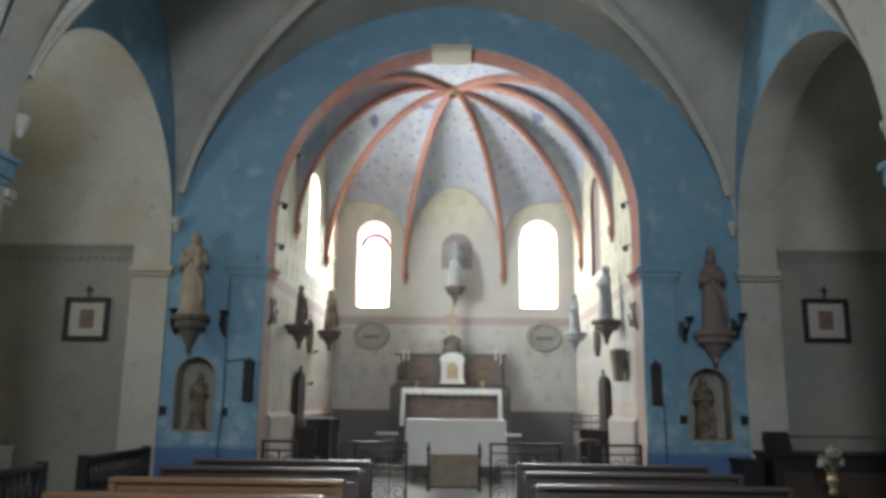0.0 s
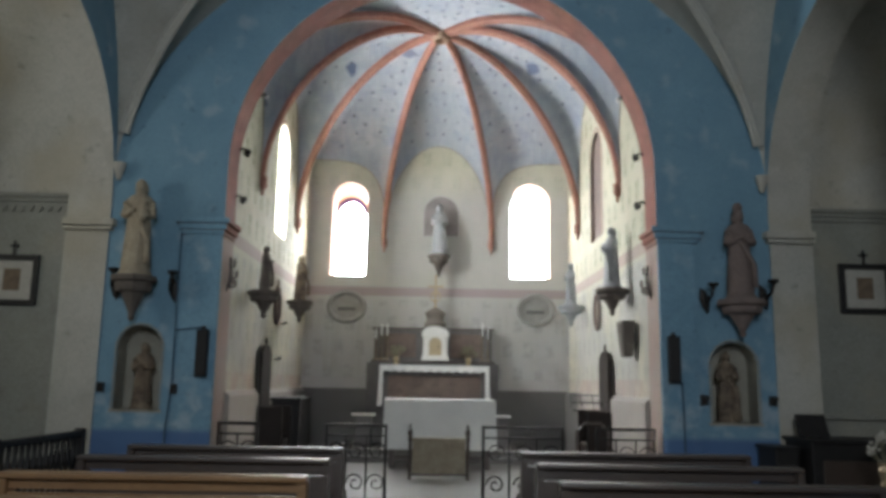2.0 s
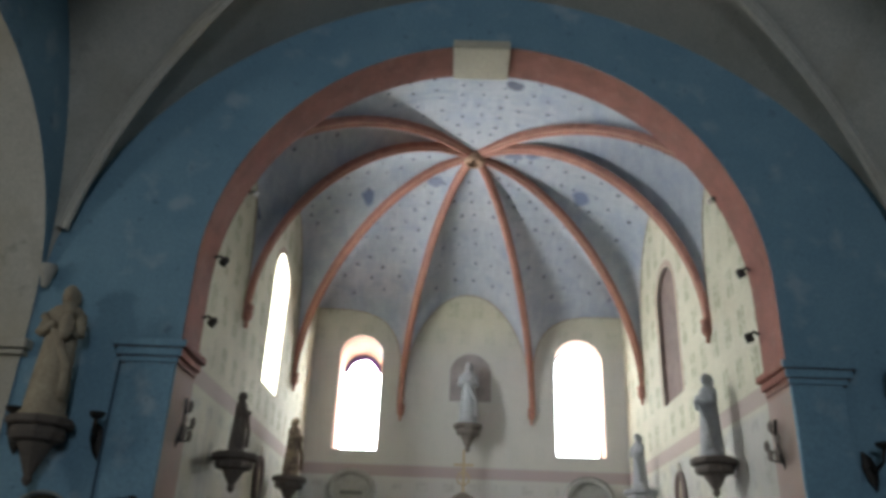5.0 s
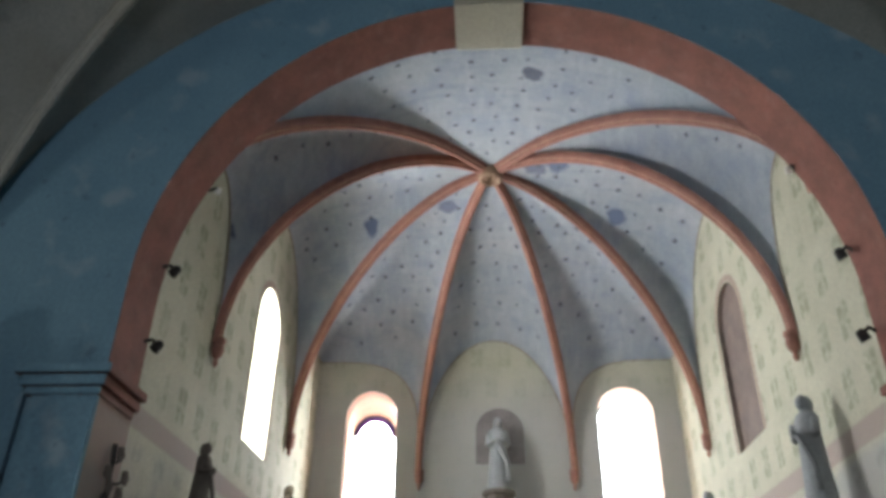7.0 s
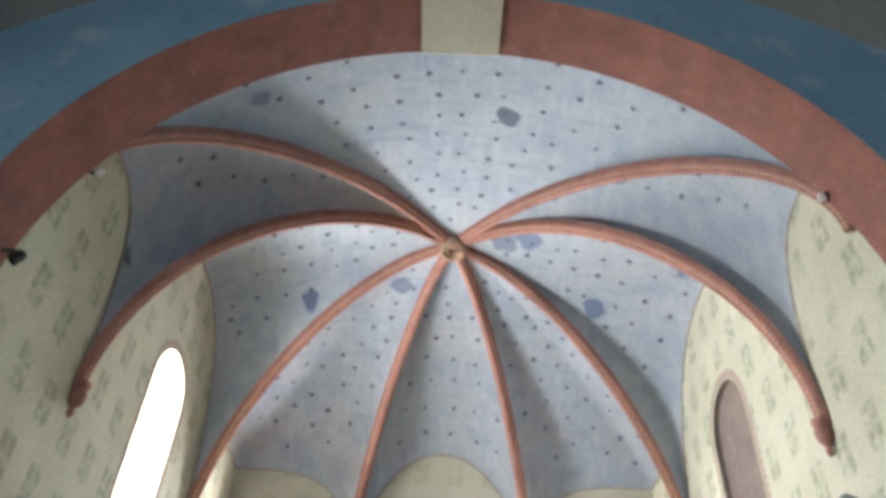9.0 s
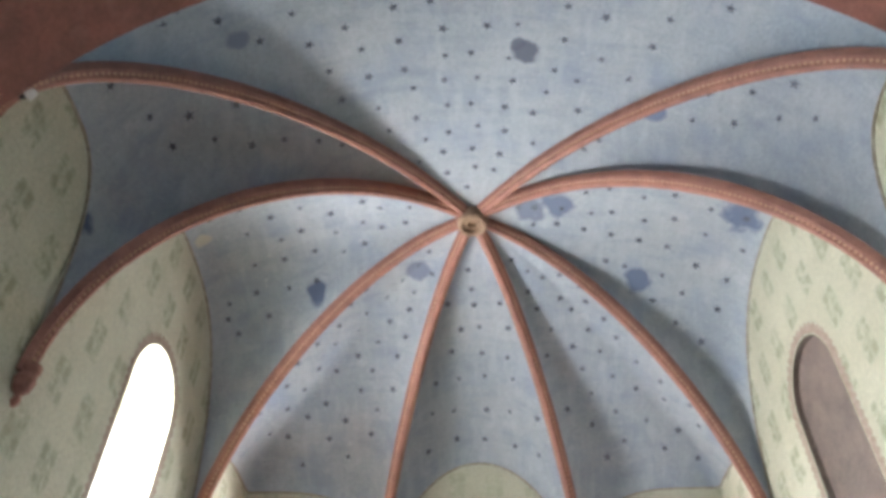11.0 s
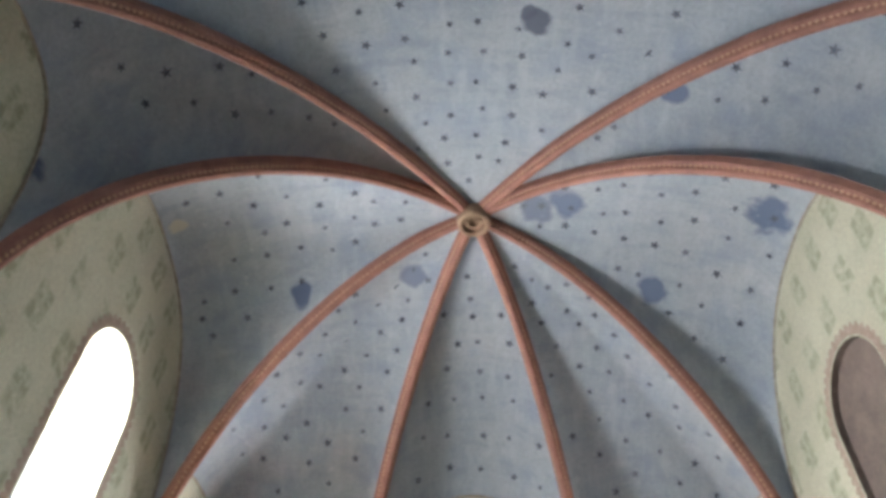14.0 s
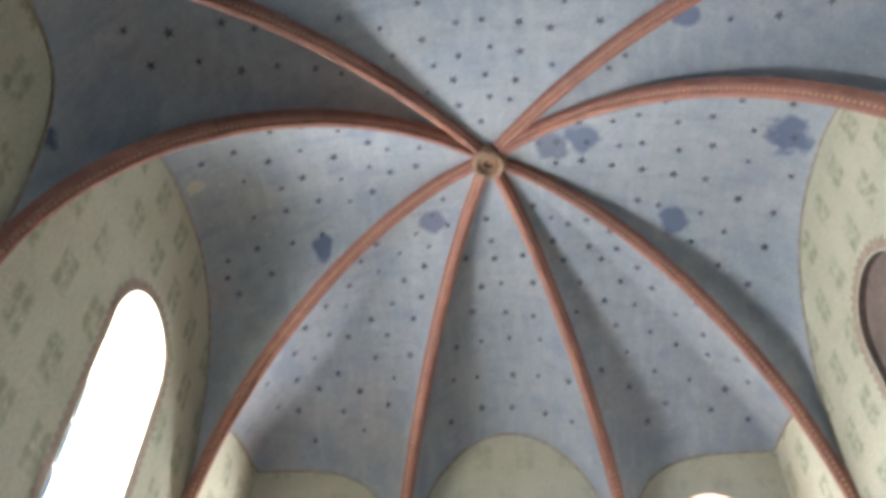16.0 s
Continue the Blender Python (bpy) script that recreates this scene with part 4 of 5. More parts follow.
# small iron pegs left in the chancel wall
for y, z in ((3.75, 2.35), (3.4, 1.78)):
    root = empty("wall_peg", -S, y, z, 90)
    tagged(root, "small rusty iron peg in plastered chancel wall", "wall peg", "iron wall pegs")
    part("shank", tube(bmesh.new(), [(0, 0, 0), (0, -0.05, 0), (0, -0.065, 0.015)], 0.012, 8), M_iron, root)
    knob = part("knob", lathe(bmesh.new(), ((0.01, -0.02), (0.028, -0.008), (0.028, 0.012), (0.01, 0.022)), 10), M_iron, root)
    knob.matrix_basis = Matrix.Translation((0, -0.075, 0.015))

# round wreath medallions on the end wall
for x in (-1.72, 1.89):
    root = empty("wreath_plaque", x, B, 2.86)
    tagged(root, "round grey wreath plaque with a worn central bar", "plaque", "wreath plaques")
    bm = bmesh.new()
    tube(bm, [(0.33 * math.cos(2 * math.pi * i / 36), -0.03, 0.27 * math.sin(2 * math.pi * i / 36)) for i in range(37)], 0.05, 8)
    part("wreath", bm, M_wreath, root)
    bm = bmesh.new()
    bm.faces.new([bm.verts.new((0.3 * math.cos(2 * math.pi * i / 28), -0.01, 0.25 * math.sin(2 * math.pi * i / 28))) for i in range(28)])
    part("field", bm, M_wreath, root)
    part("bar", boxed(-0.17, 0.17, -0.03, -0.011, -0.07, -0.01, bevel=0.008), M_altar, root, "dark worn bar of lettering")

# tapered brown loudspeaker on the south wall
root = empty("hanging_loudspeaker", S, 1.14, 2.06, -90)
tagged(root, "tapered brown wooden loudspeaker tilted on the wall", "loudspeaker")
bm = boxed(-0.17, 0.17, -0.20, -0.04, -0.23, 0.23, bevel=0.01)
for v in bm.verts:
    if v.co.z < 0:
        v.co.x *= 0.62
        v.co.y = v.co.y * 0.7 - 0.03
part("cabinet", bm, M_umber, root)
bm = boxed(-0.13, 0.13, -0.212, -0.202, -0.19, 0.19)
for v in bm.verts:
    if v.co.z < 0:
        v.co.x *= 0.62
        v.co.y = v.co.y * 0.7 - 0.03
part("grille", bm, M_umber, root)
part("mount", boxed(-0.04, 0.04, -0.05, 0.0, -0.05, 0.08), M_black, root)


def branch(x, y, z, rz, label):
    """A leafy iron candle branch, with flower-like cups."""
    root = empty("candle_branch", x, y, z, rz)
    tagged(root, label, "candelabrum", "leafy candle branches")
    part("stem", tube(bmesh.new(), [(0, -0.01, -0.2), (0.01, -0.05, -0.08), (-0.01, -0.06, 0.05), (0, -0.05, 0.2)], 0.016, 6), M_iron, root)
    for dx, dz in ((-0.12, 0.0), (0.12, 0.02), (0.0, 0.14), (-0.07, -0.08), (0.08, -0.09)):
        a = part("arm", tube(bmesh.new(), [(0, -0.05, dz - 0.06), (dx * 0.6, -0.09, dz - 0.05), (dx, -0.10, dz)], 0.009, 6), M_iron, root)
        bm = bmesh.new()
        for j in range(5):
            q = 2 * math.pi * j / 5
            bmesh.ops.create_icosphere(bm, subdivisions=1, radius=1, matrix=Matrix.Translation((dx + 0.028 * math.cos(q), -0.10, dz + 0.028 * math.sin(q))) @ Matrix.Diagonal((0.026, 0.014, 0.026, 1)))
        part("leaf_cup", bm, M_umber, a)


branch(-S, 0.28, 2.68, 90, "dark leafy metal candle branch on cream wall")
branch(S, 0.30, 2.68, -90, "dark leafy metal candle branch on pale wall")


def spot(x, y, z, rz, shiny=False):
    root = empty("spot_lamp", x, y, z, rz)
    tagged(root, "small dark spot lamp clamped beside the arch" if not shiny else "small bright metal lamp holder beside the arch", "spot lamp", "spot lamps")
    m_ = M_marble if shiny else M_iron
    part("clamp", tube(bmesh.new(), [(0, 0, 0.02), (0.02, -0.05, 0.04), (0.01, -0.09, 0.0)], 0.013, 6), M_iron, root)
    hd = part("head", lathe(bmesh.new(), ((0.02, 0.05), (0.04, 0.03), (0.05, -0.05), (0.046, -0.055), (0.01, -0.02)), 12), m_, root)
    hd.matrix_basis = pose(0.01, -0.10, -0.01, 35, 0, 20) @ Matrix.Scale(0.5 if shiny else 0.8, 4)


spot(-2.50, 0.42, 3.63, 90)
spot(2.50, 0.47, 3.66, -90)
spot(-2.48, 0.41, 4.22, 90)
spot(2.48, 0.42, 4.26, -90)
spot(-2.28, 0.50, 4.95, 60, True)
spot(2.26, 0.48, 5.0, -60, True)

# the raised statue over the altar, with a painted halo niche behind it
halo = bmesh.new()
halo.faces.new([halo.verts.new((a, B - 0.004, b)) for a, b in arch_outline(0.05, 0.66, 4.27, 5.05)])
tagged(part("painted_niche", halo, M_halo), "faded mauve painted round-headed field behind the high statue", "painted niche", kind="structure")
bracket(0.02, B - 0.24, 3.86, 0.22, 0.42, M_umber, "dark carved bracket under the high white statue")
statue(0.02, B - 0.24, 3.86, 0.98, M_white_statue, "pale blue-white plaster statue high on the end wall")

# altar platform, altar and its furnishings
plat = bmesh.new()
box(plat, -1.75, 1.65, 4.42, B, 0.18, 0.36, bevel=0.012)
box(plat, -2.0, 1.9, 4.12, 4.42, 0.18, 0.27, bevel=0.012)
tagged(part("altar_step", plat, M_floor), "two dark stone altar steps", "steps", kind="structure")

altar = empty("altar", -0.03, 5.13, 0.36)
tagged(altar, "dark stone high altar with recessed frontal", "altar")
part("body", boxed(-0.90, 0.90, 0.05, 0.58, 0.0, 1.34, bevel=0.01), M_altar, altar)
part("frontal", boxed(-0.82, 0.82, 0.035, 0.048, 0.12, 1.22, bevel=0.006), M_brown, altar, "dull brown frontal panel")
part("mensa", boxed(-0.93, 0.93, 0.0, 0.62, 1.34, 1.385, bevel=0.008), M_marble, altar)
part("plinth", boxed(-0.96, 0.96, 0.0, 0.6, 0.0, 0.10, bevel=0.01), M_altar, altar)
cloth = empty("altar_cloth", -0.03, 5.13, 1.745)
tagged(cloth, "white linen altar cloth hanging down both ends", "cloth")
part("top", boxed(-0.965, 0.965, -0.03, 0.60, 0.002, 0.014, bevel=0.004), M_linen, cloth)
bm = bmesh.new()
rows = []
for j in range(4):
    rows.append([(-0.965 + 1.93 * i / 60, -0.031 - 0.008 * math.sin(i * 0.9) * j / 3, 0.008 - 0.105 * j / 3 - (0.012 * math.sin(i * 1.3) if j == 3 else 0)) for i in range(61)])
grid(bm, rows)
part("front_lace", bm, M_linen, cloth)
for s in (-1, 1):
    bm = bmesh.new()
    rows = []
    for j in range(8):
        rows.append([(s * (0.968 + 0.02 * j / 7 + 0.012 * math.sin(i * 1.1 + j * 0.3) * j / 7), -0.03 + 0.63 * i / 20, 0.008 - 0.72 * j / 7) for i in range(21)])
    grid(bm, rows)
    box(bm, *sorted((s * 0.905, s * 0.972)), -0.034, -0.02, -0.70, 0.0)
    part("side_fall", bm, M_linen, cloth)

gradine = empty("altar_reredos", -0.06, 5.75, 0.36)
tagged(gradine, "dark painted wooden altar reredos with panels", "reredos")
part("base", boxed(-1.22, 1.22, -0.02, 0.27, 0.0, 1.45, bevel=0.01), M_altar, gradine)
part("upper_wall", boxed(-1.10, 1.10, 0.10, 0.27, 1.45, 2.06, bevel=0.01), M_altar, gradine)
part("shelf", boxed(-1.15, 1.15, -0.06, 0.27, 1.45, 1.50, bevel=0.01), M_dark_wood, gradine)
part("cornice", boxed(-1.14, 1.14, 0.05, 0.27, 2.06, 2.11, bevel=0.012), M_dark_wood, gradine)
for x in (-0.62, 0.62):
    part("panel", boxed(x - 0.30, x + 0.30, 0.085, 0.099, 1.56, 2.0, bevel=0.006), M_brown, gradine)

tab = empty("tabernacle", -0.02, 5.59, 1.86)
tagged(tab, "white marble tabernacle with gilt door", "tabernacle")
part("body", boxed(-0.20, 0.20, -0.04, 0.20, 0.06, 0.46, bevel=0.01), M_marble, tab)
part("base", boxed(-0.25, 0.25, -0.07, 0.20, 0.0, 0.06, bevel=0.012), M_marble, tab)
for x in (-0.20, 0.20):
    part("column", lathe(bmesh.new(), ((0.035, 0.06), (0.03, 0.09), (0.026, 0.1), (0.024, 0.38), (0.032, 0.40), (0.036, 0.44)), 12, x, -0.05), M_marble, tab)
bm = bmesh.new()
pts = arch_outline(0, 0.50, 0.44, 0.62, 12, rise=0.14)
f = bm.faces.new([bm.verts.new((a, -0.08, b)) for a, b in pts])
ex = bmesh.ops.extrude_face_region(bm, geom=[f])
bmesh.ops.translate(bm, vec=(0, 0.26, 0), verts=[g for g in ex["geom"] if isinstance(g, bmesh.types.BMVert)])
part("pediment", bm, M_marble, tab)
bm = bmesh.new()
f = bm.faces.new([bm.verts.new((a, -0.055, b)) for a, b in arch_outline(0, 0.23, 0.09, 0.42)])
ex = bmesh.ops.extrude_face_region(bm, geom=[f])
bmesh.ops.translate(bm, vec=(0, 0.02, 0), verts=[g for g in ex["geom"] if isinstance(g, bmesh.types.BMVert)])
door = part("door", bm, M_gold, tab, "gilt arched door")
part("handle", lathe(bmesh.new(), ((0.012, 0.22), (0.012, 0.25)), 8, 0.06, -0.062), M_iron, door)

cross = empty("altar_crucifix", -0.03, 5.79, 2.47)
tagged(cross, "tall gilt and dark altar crucifix on carved foot", "crucifix")
part("foot", lathe(bmesh.new(), ((0.20, 0.0), (0.21, 0.08), (0.16, 0.16), (0.20, 0.28), (0.12, 0.34), (0.05, 0.38)), 14, 0, 0, 1, 0.6), M_umber, cross)
part("shaft", boxed(-0.022, 0.022, -0.015, 0.015, 0.38, 1.0, bevel=0.006), M_gold, cross)
part("crossbar", boxed(-0.15, 0.15, -0.014, 0.014, 0.76, 0.80, bevel=0.006), M_gold, cross)
part("ray_ring", tube(bmesh.new(), [(0.09 * math.cos(i * math.pi / 9), -0.02, 0.58 + 0.09 * math.sin(i * math.pi / 9)) for i in range(19)], 0.014, 6), M_gold, cross)


def candlestick(x, y, z, h, label="tarnished brass altar candlestick with white candle"):
    root = empty("candlestick", x, y, z)
    tagged(root, label, "candlestick", "altar candlesticks")
    part("stem", lathe(bmesh.new(), ((0.06, 0.0), (0.055, 0.02), (0.02, 0.05), (0.018, h * 0.3), (0.03, h * 0.34), (0.015, h * 0.4), (0.014, h * 0.6), (0.04, h * 0.66), (0.035, h * 0.68)), 12), M_bronze, root)
    part("candle", lathe(bmesh.new(), ((0.013, h * 0.68), (0.013, h), (0.005, h + 0.01)), 10), M_linen, root)
    return root


c0 = candlestick(-1.02, 5.73, 1.86, 0.66)
for x, z, k_ in ((-0.92, 1.86, 1.0), (0.86, 1.86, 1.05), (0.96, 1.86, 0.9), (-1.12, 1.86, 0.85)):
    copy_thing(c0, pose(x, 5.75, z) @ Matrix.Diagonal((1, 1, k_, 1)))


def bouquet(x, y, z, h, label, seed, flowers=M_linen):
    rr = random.Random(seed)
    root = empty("flower_vase", x, y, z)
    tagged(root, label, "vase of flowers")
    part("vase", lathe(bmesh.new(), ((0.045, 0.0), (0.05, 0.02), (0.03, 0.05), (0.06, h * 0.3), (0.045, h * 0.4), (0.06, h * 0.45)), 14), M_gold, root)
    st, lv = bmesh.new(), bmesh.new()
    for i in range(16):
        a, r_, t_ = rr.uniform(0, 6.28), rr.uniform(0.03, 0.15), h * rr.uniform(0.65, 1.0)
        tip = Vector((r_ * math.cos(a), 0.6 * r_ * math.sin(a), t_))
        tube(st, [(0, 0, h * 0.42), tip * 0.6 + Vector((0, 0, 0.1 * h)), tip], 0.004, 4)
        for j in range(4):
            bmesh.ops.create_icosphere(lv, subdivisions=1, radius=1, matrix=Matrix.Translation(tip + Vector((rr.uniform(-0.03, 0.03), rr.uniform(-0.03, 0.03), rr.uniform(-0.03, 0.03)))) @ Matrix.Rotation(rr.uniform(0, 3), 4, (1, 1, 0)) @ Matrix.Diagonal((0.022, 0.012, 0.02, 1)))
    part("stems", st, M_leaf, root)
    part("blossoms", lv, flowers, root)
    return root


bouquet(-0.72, 5.31, 1.76, 0.34, "small gilt vase of faded flowers on altar", 3, M_leaf)
bouquet(0.58, 5.31, 1.76, 0.34, "small gilt vase of pale flowers on altar", 5, M_leaf)

for s in (-1, 1):
    root = empty("credence_shelf", -0.07 + s * 1.18, 5.03, 0.36)
    tagged(root, "small side shelf with pale top beside altar", "shelf")
    part("top", boxed(-0.20, 0.20, -0.16, 0.16, 0.52, 0.55, bevel=0.006), M_marble, root)
    part("bracket", boxed(-0.14, 0.14, -0.10, 0.16, 0.0, 0.52, bevel=0.01), M_altar, root)

# free-standing altar table with its long cloth
table = empty("altar_table", 0.06, 3.52, 0.18)
tagged(table, "plain dark altar table set before high altar", "table")
part("tabletop", boxed(-0.83, 0.83, -0.30, 0.30, 0.98, 1.022, bevel=0.006), M_dark_wood, table)
for x in (-0.72, 0.72):
    for y in (-0.22, 0.22):
        part("leg", boxed(x - 0.04, x + 0.04, y - 0.04, y + 0.04, 0.0, 0.98, bevel=0.006), M_dark_wood, table)
part("stretcher", boxed(-0.72, 0.72, -0.02, 0.02, 0.12, 0.18, bevel=0.005), M_dark_wood, table)
bm = bmesh.new()
per = []
for i in range(96):
    t = i / 96 * 4
    e, q = int(t), t - int(t)
    cs = ((-0.845, -0.315), (0.845, -0.315), (0.845, 0.315), (-0.845, 0.315))
    p0, p1 = Vector(cs[e]), Vector(cs[(e + 1) % 4])
    per.append(p0.lerp(p1, q))
rows = []
for j in range(9):
    d = j / 8
    rows.append([(p.x * (1 + 0.02 * d + 0.010 * d * math.sin(i * 0.8)), p.y * (1 + 0.05 * d + 0.03 * d * math.sin(i * 0.8)), 1.03 - 0.74 * d) for i, p in enumerate(per)])
    rows[-1].append(rows[-1][0])
grid(bm, rows)
bm.faces.new([bm.verts.new((p.x, p.y, 1.0305)) for p in per])
cl = part("tablecloth", bm, M_linen)
cl.matrix_basis = Matrix.Translation((0.06, 3.52, 0.18))
tagged(cl, "long white linen cloth covering the altar table", "tablecloth")

root = empty("panel_stand", 0.04, 2.01, 0.18)
tagged(root, "ivory front panel between two turned dark posts", "panel stand")
part("panel", boxed(-0.36, 0.36, -0.015, 0.015, 0.08, 0.55, bevel=0.006), M_ivory, root)
part("bottom_rail", boxed(-0.38, 0.38, -0.02, 0.02, 0.05, 0.08, bevel=0.004), M_dark_wood, root)
for x in (-0.39, 0.39):
    part("post", lathe(bmesh.new(), ((0.035, 0.0), (0.022, 0.03), (0.02, 0.5), (0.035, 0.53), (0.02, 0.56), (0.032, 0.60), (0.035, 0.63), (0.012, 0.68), (0.02, 0.70), (0.005, 0.73)), 12, x, 0), M_dark_wood, root)


def scroll(x, z, r, flip=1, turns=1.4, n=22):
    pts = []
    for i in range(n + 1):
        a = turns * 2 * math.pi * i / n
        q = r * (1 - 0.78 * i / n)
        pts.append((x + flip * q * math.cos(a), 0, z + q * math.sin(a)))
    return pts


def iron_rail(x0, x1, label):
    root = empty("communion_rail", x0, 0.127, 0.0)
    tagged(root, label, "altar rail", "communion rails")
    w = x1 - x0
    part("top_bar", boxed(0, w, -0.022, 0.022, 0.97, 1.0, bevel=0.006), M_iron, root)
    part("middle_bar", boxed(0, w, -0.01, 0.01, 0.86, 0.88, bevel=0.003), M_iron, root)
    part("bottom_bar", boxed(0, w, -0.01, 0.01, 0.12, 0.14, bevel=0.003), M_iron, root)
    for x in (0.015, w - 0.015):
        part("post", boxed(x - 0.015, x + 0.015, -0.015, 0.015, 0.0, 0.97, bevel=0.003), M_iron, root)
    n = max(2, round(w / 0.27))
    for i in range(n):
        c = w * (i + 0.5) / n
        if i:
            part("baluster", boxed(w * i / n - 0.008, w * i / n + 0.008, -0.008, 0.008, 0.14, 0.86), M_iron, root)
        for z, fl in ((0.70, 1), (0.36, -1)):
            part("scroll", tube(bmesh.new(), scroll(c, z, 0.105, fl), 0.008, 5), M_iron, root)


for x0, x1 in ((-2.46, -2.0), (-1.25, -0.56), (0.50, 1.42), (1.78, 2.46)):
    iron_rail(x0, x1, "black wrought-iron communion rail with scrolls")


M_stall = mat("blackened_oak", (0.03, 0.022, 0.018), (0.02, 0.015, 0.012), 6.0, rough=0.6)


def stall(s, y):
    root = empty("choir_stall", s * 2.42, y, 0.18, -90 * s)
    tagged(root, "dark wooden stall with tall pointed back panel", "choir stall", "choir stalls")
    bm = bmesh.new()
    pts = [(-0.30, 0.0), (0.30, 0.0), (0.30, 1.66), (0.20, 1.74), (0, 1.78), (-0.20, 1.74), (-0.30, 1.66)]
    f = bm.faces.new([bm.verts.new((a, 0, b)) for a, b in pts])
    ex = bmesh.ops.extrude_face_region(bm, geom=[f])
    bmesh.ops.translate(bm, vec=(0, 0.06, 0), verts=[g for g in ex["geom"] if isinstance(g, bmesh.types.BMVert)])
    part("backrest", bm, M_stall, root)
    part("seat", boxed(-0.30, 0.30, -0.30, 0.0, 0.42, 0.47, bevel=0.01), M_stall, root)
    for x in (-0.33, 0.33):
        part("side_panel", boxed(x - 0.025, x + 0.025, -0.32, 0.05, 0.0, 0.92, bevel=0.01), M_stall, root)
    part("kick_board", boxed(-0.30, 0.30, -0.28, -0.26, 0.0, 0.42), M_stall, root)
    part("finial", lathe(bmesh.new(), ((0.02, 1.77), (0.012, 1.80), (0.025, 1.83), (0.006, 1.88)), 8, 0, 0.03), M_stall, root)


stall(-1, 2.40)
stall(1, 2.60)
for s, y in ((-1, 3.25),):
    root = empty("prayer_bench", s * 2.2, y, 0.18)
    tagged(root, "low black wooden bench along the chancel wall", "bench")
    part("seat", boxed(-0.22, 0.22, -0.5, 0.6, 0.98, 1.03, bevel=0.01), M_black, root)
    part("front", boxed(0.16, 0.20, -0.48, 0.58, 0.0, 0.98), M_black, root)
    part("end", boxed(-0.20, 0.16, -0.48, -0.44, 0.0, 0.98), M_black, root)
root = empty("book_stand", 2.05, 1.96, 0.18)
tagged(root, "thin wrought-iron book stand with open rack", "book stand")
part("pole", tube(bmesh.new(), [(0, 0, 0), (0, 0, 0.95)], 0.012, 8), M_iron, root)
for a in (0.5, 2.6, 4.7):
    part("leg", tube(bmesh.new(), [(0, 0, 0.12), (0.12 * math.cos(a), 0.12 * math.sin(a), 0.08), (0.2 * math.cos(a), 0.2 * math.sin(a), 0.0)], 0.01, 6), M_iron, root)
bm = bmesh.new()
for z, y in ((0.95, -0.12), (1.05, 0.0), (1.15, 0.10)):
    tube(bm, [(-0.22, y, z), (0.22, y, z)], 0.008, 6)
for x in (-0.22, -0.08, 0.08, 0.22):
    tube(bm, [(x, -0.12, 0.95), (x, 0.10, 1.15)], 0.006, 6)
part("rack", bm, M_iron, root)
root = empty("prie_dieu", 1.95, 1.12, 0.18)
tagged(root, "small dark kneeling chair by the rail", "kneeler")
part("back_frame", tube(bmesh.new(), [(-0.2, 0, 0), (-0.2, 0, 0.72), (-0.1, 0, 0.82), (0.1, 0, 0.82), (0.2, 0, 0.72), (0.2, 0, 0)], 0.02, 6), M_dark_wood, root)
part("seat", boxed(-0.2, 0.2, -0.36, 0.0, 0.36, 0.40, bevel=0.01), M_dark_wood, root)
for x in (-0.17, 0.17):
    part("leg", boxed(x - 0.018, x + 0.018, -0.34, -0.30, 0.0, 0.36), M_dark_wood, root)


# pews in the nave
def pew(x0, x1, y, wood, label):
    root = empty("church_pew", x0, y, 0.0)
    tagged(root, label, "pew", "nave pews")
    w = x1 - x0
    part("seat", boxed(0.02, w - 0.02, 0.03, 0.42, 0.43, 0.46, bevel=0.006), wood, root)
    part("backrest", boxed(0.02, w - 0.02, -0.015, 0.015, 0.50, 0.80, bevel=0.005), wood, root)
    part("top_rail", boxed(0.0, w, -0.075, 0.055, 0.885, 0.92, bevel=0.012), wood, root)
    part("upper_slat", boxed(0.02, w - 0.02, -0.012, 0.012, 0.82, 0.885, bevel=0.003), wood, root)
    for x in (0.025, w - 0.025):
        bm = bmesh.new()
        prof = [(-0.06, 0.0), (0.44, 0.0), (0.44, 0.46), (0.36, 0.52), (0.12, 0.58), (0.05, 0.88), (-0.06, 0.88)]
        f = bm.faces.new([bm.verts.new((x - 0.025, a, b)) for a, b in prof])
        ex = bmesh.ops.extrude_face_region(bm, geom=[f])
        bmesh.ops.translate(bm, vec=(0.05, 0, 0), verts=[g for g in ex["geom"] if isinstance(g, bmesh.types.BMVert)])
        part("end_panel", bm, wood, root)
    part("kneeler", boxed(0.05, w - 0.05, -0.42, -0.26, 0.16, 0.20, bevel=0.008), wood, root)
    return root


for i, y in enumerate((-2.06, -2.99, -4.02, -5.0, -5.98, -6.96, -7.94, -8.92)):
    light = i in (2, 3)
    pew(-2.60, -0.80, y, M_pine if light else M_dark_wood, "varnished pine church pew with plain ends" if light else "dark-stained wooden church pew with plain ends")
    pew(0.68, 2.58, y - 0.1, M_pine if i == 3 else M_dark_wood, "varnished pine church pew with plain ends" if i == 3 else "dark-stained wooden church pew with plain ends")


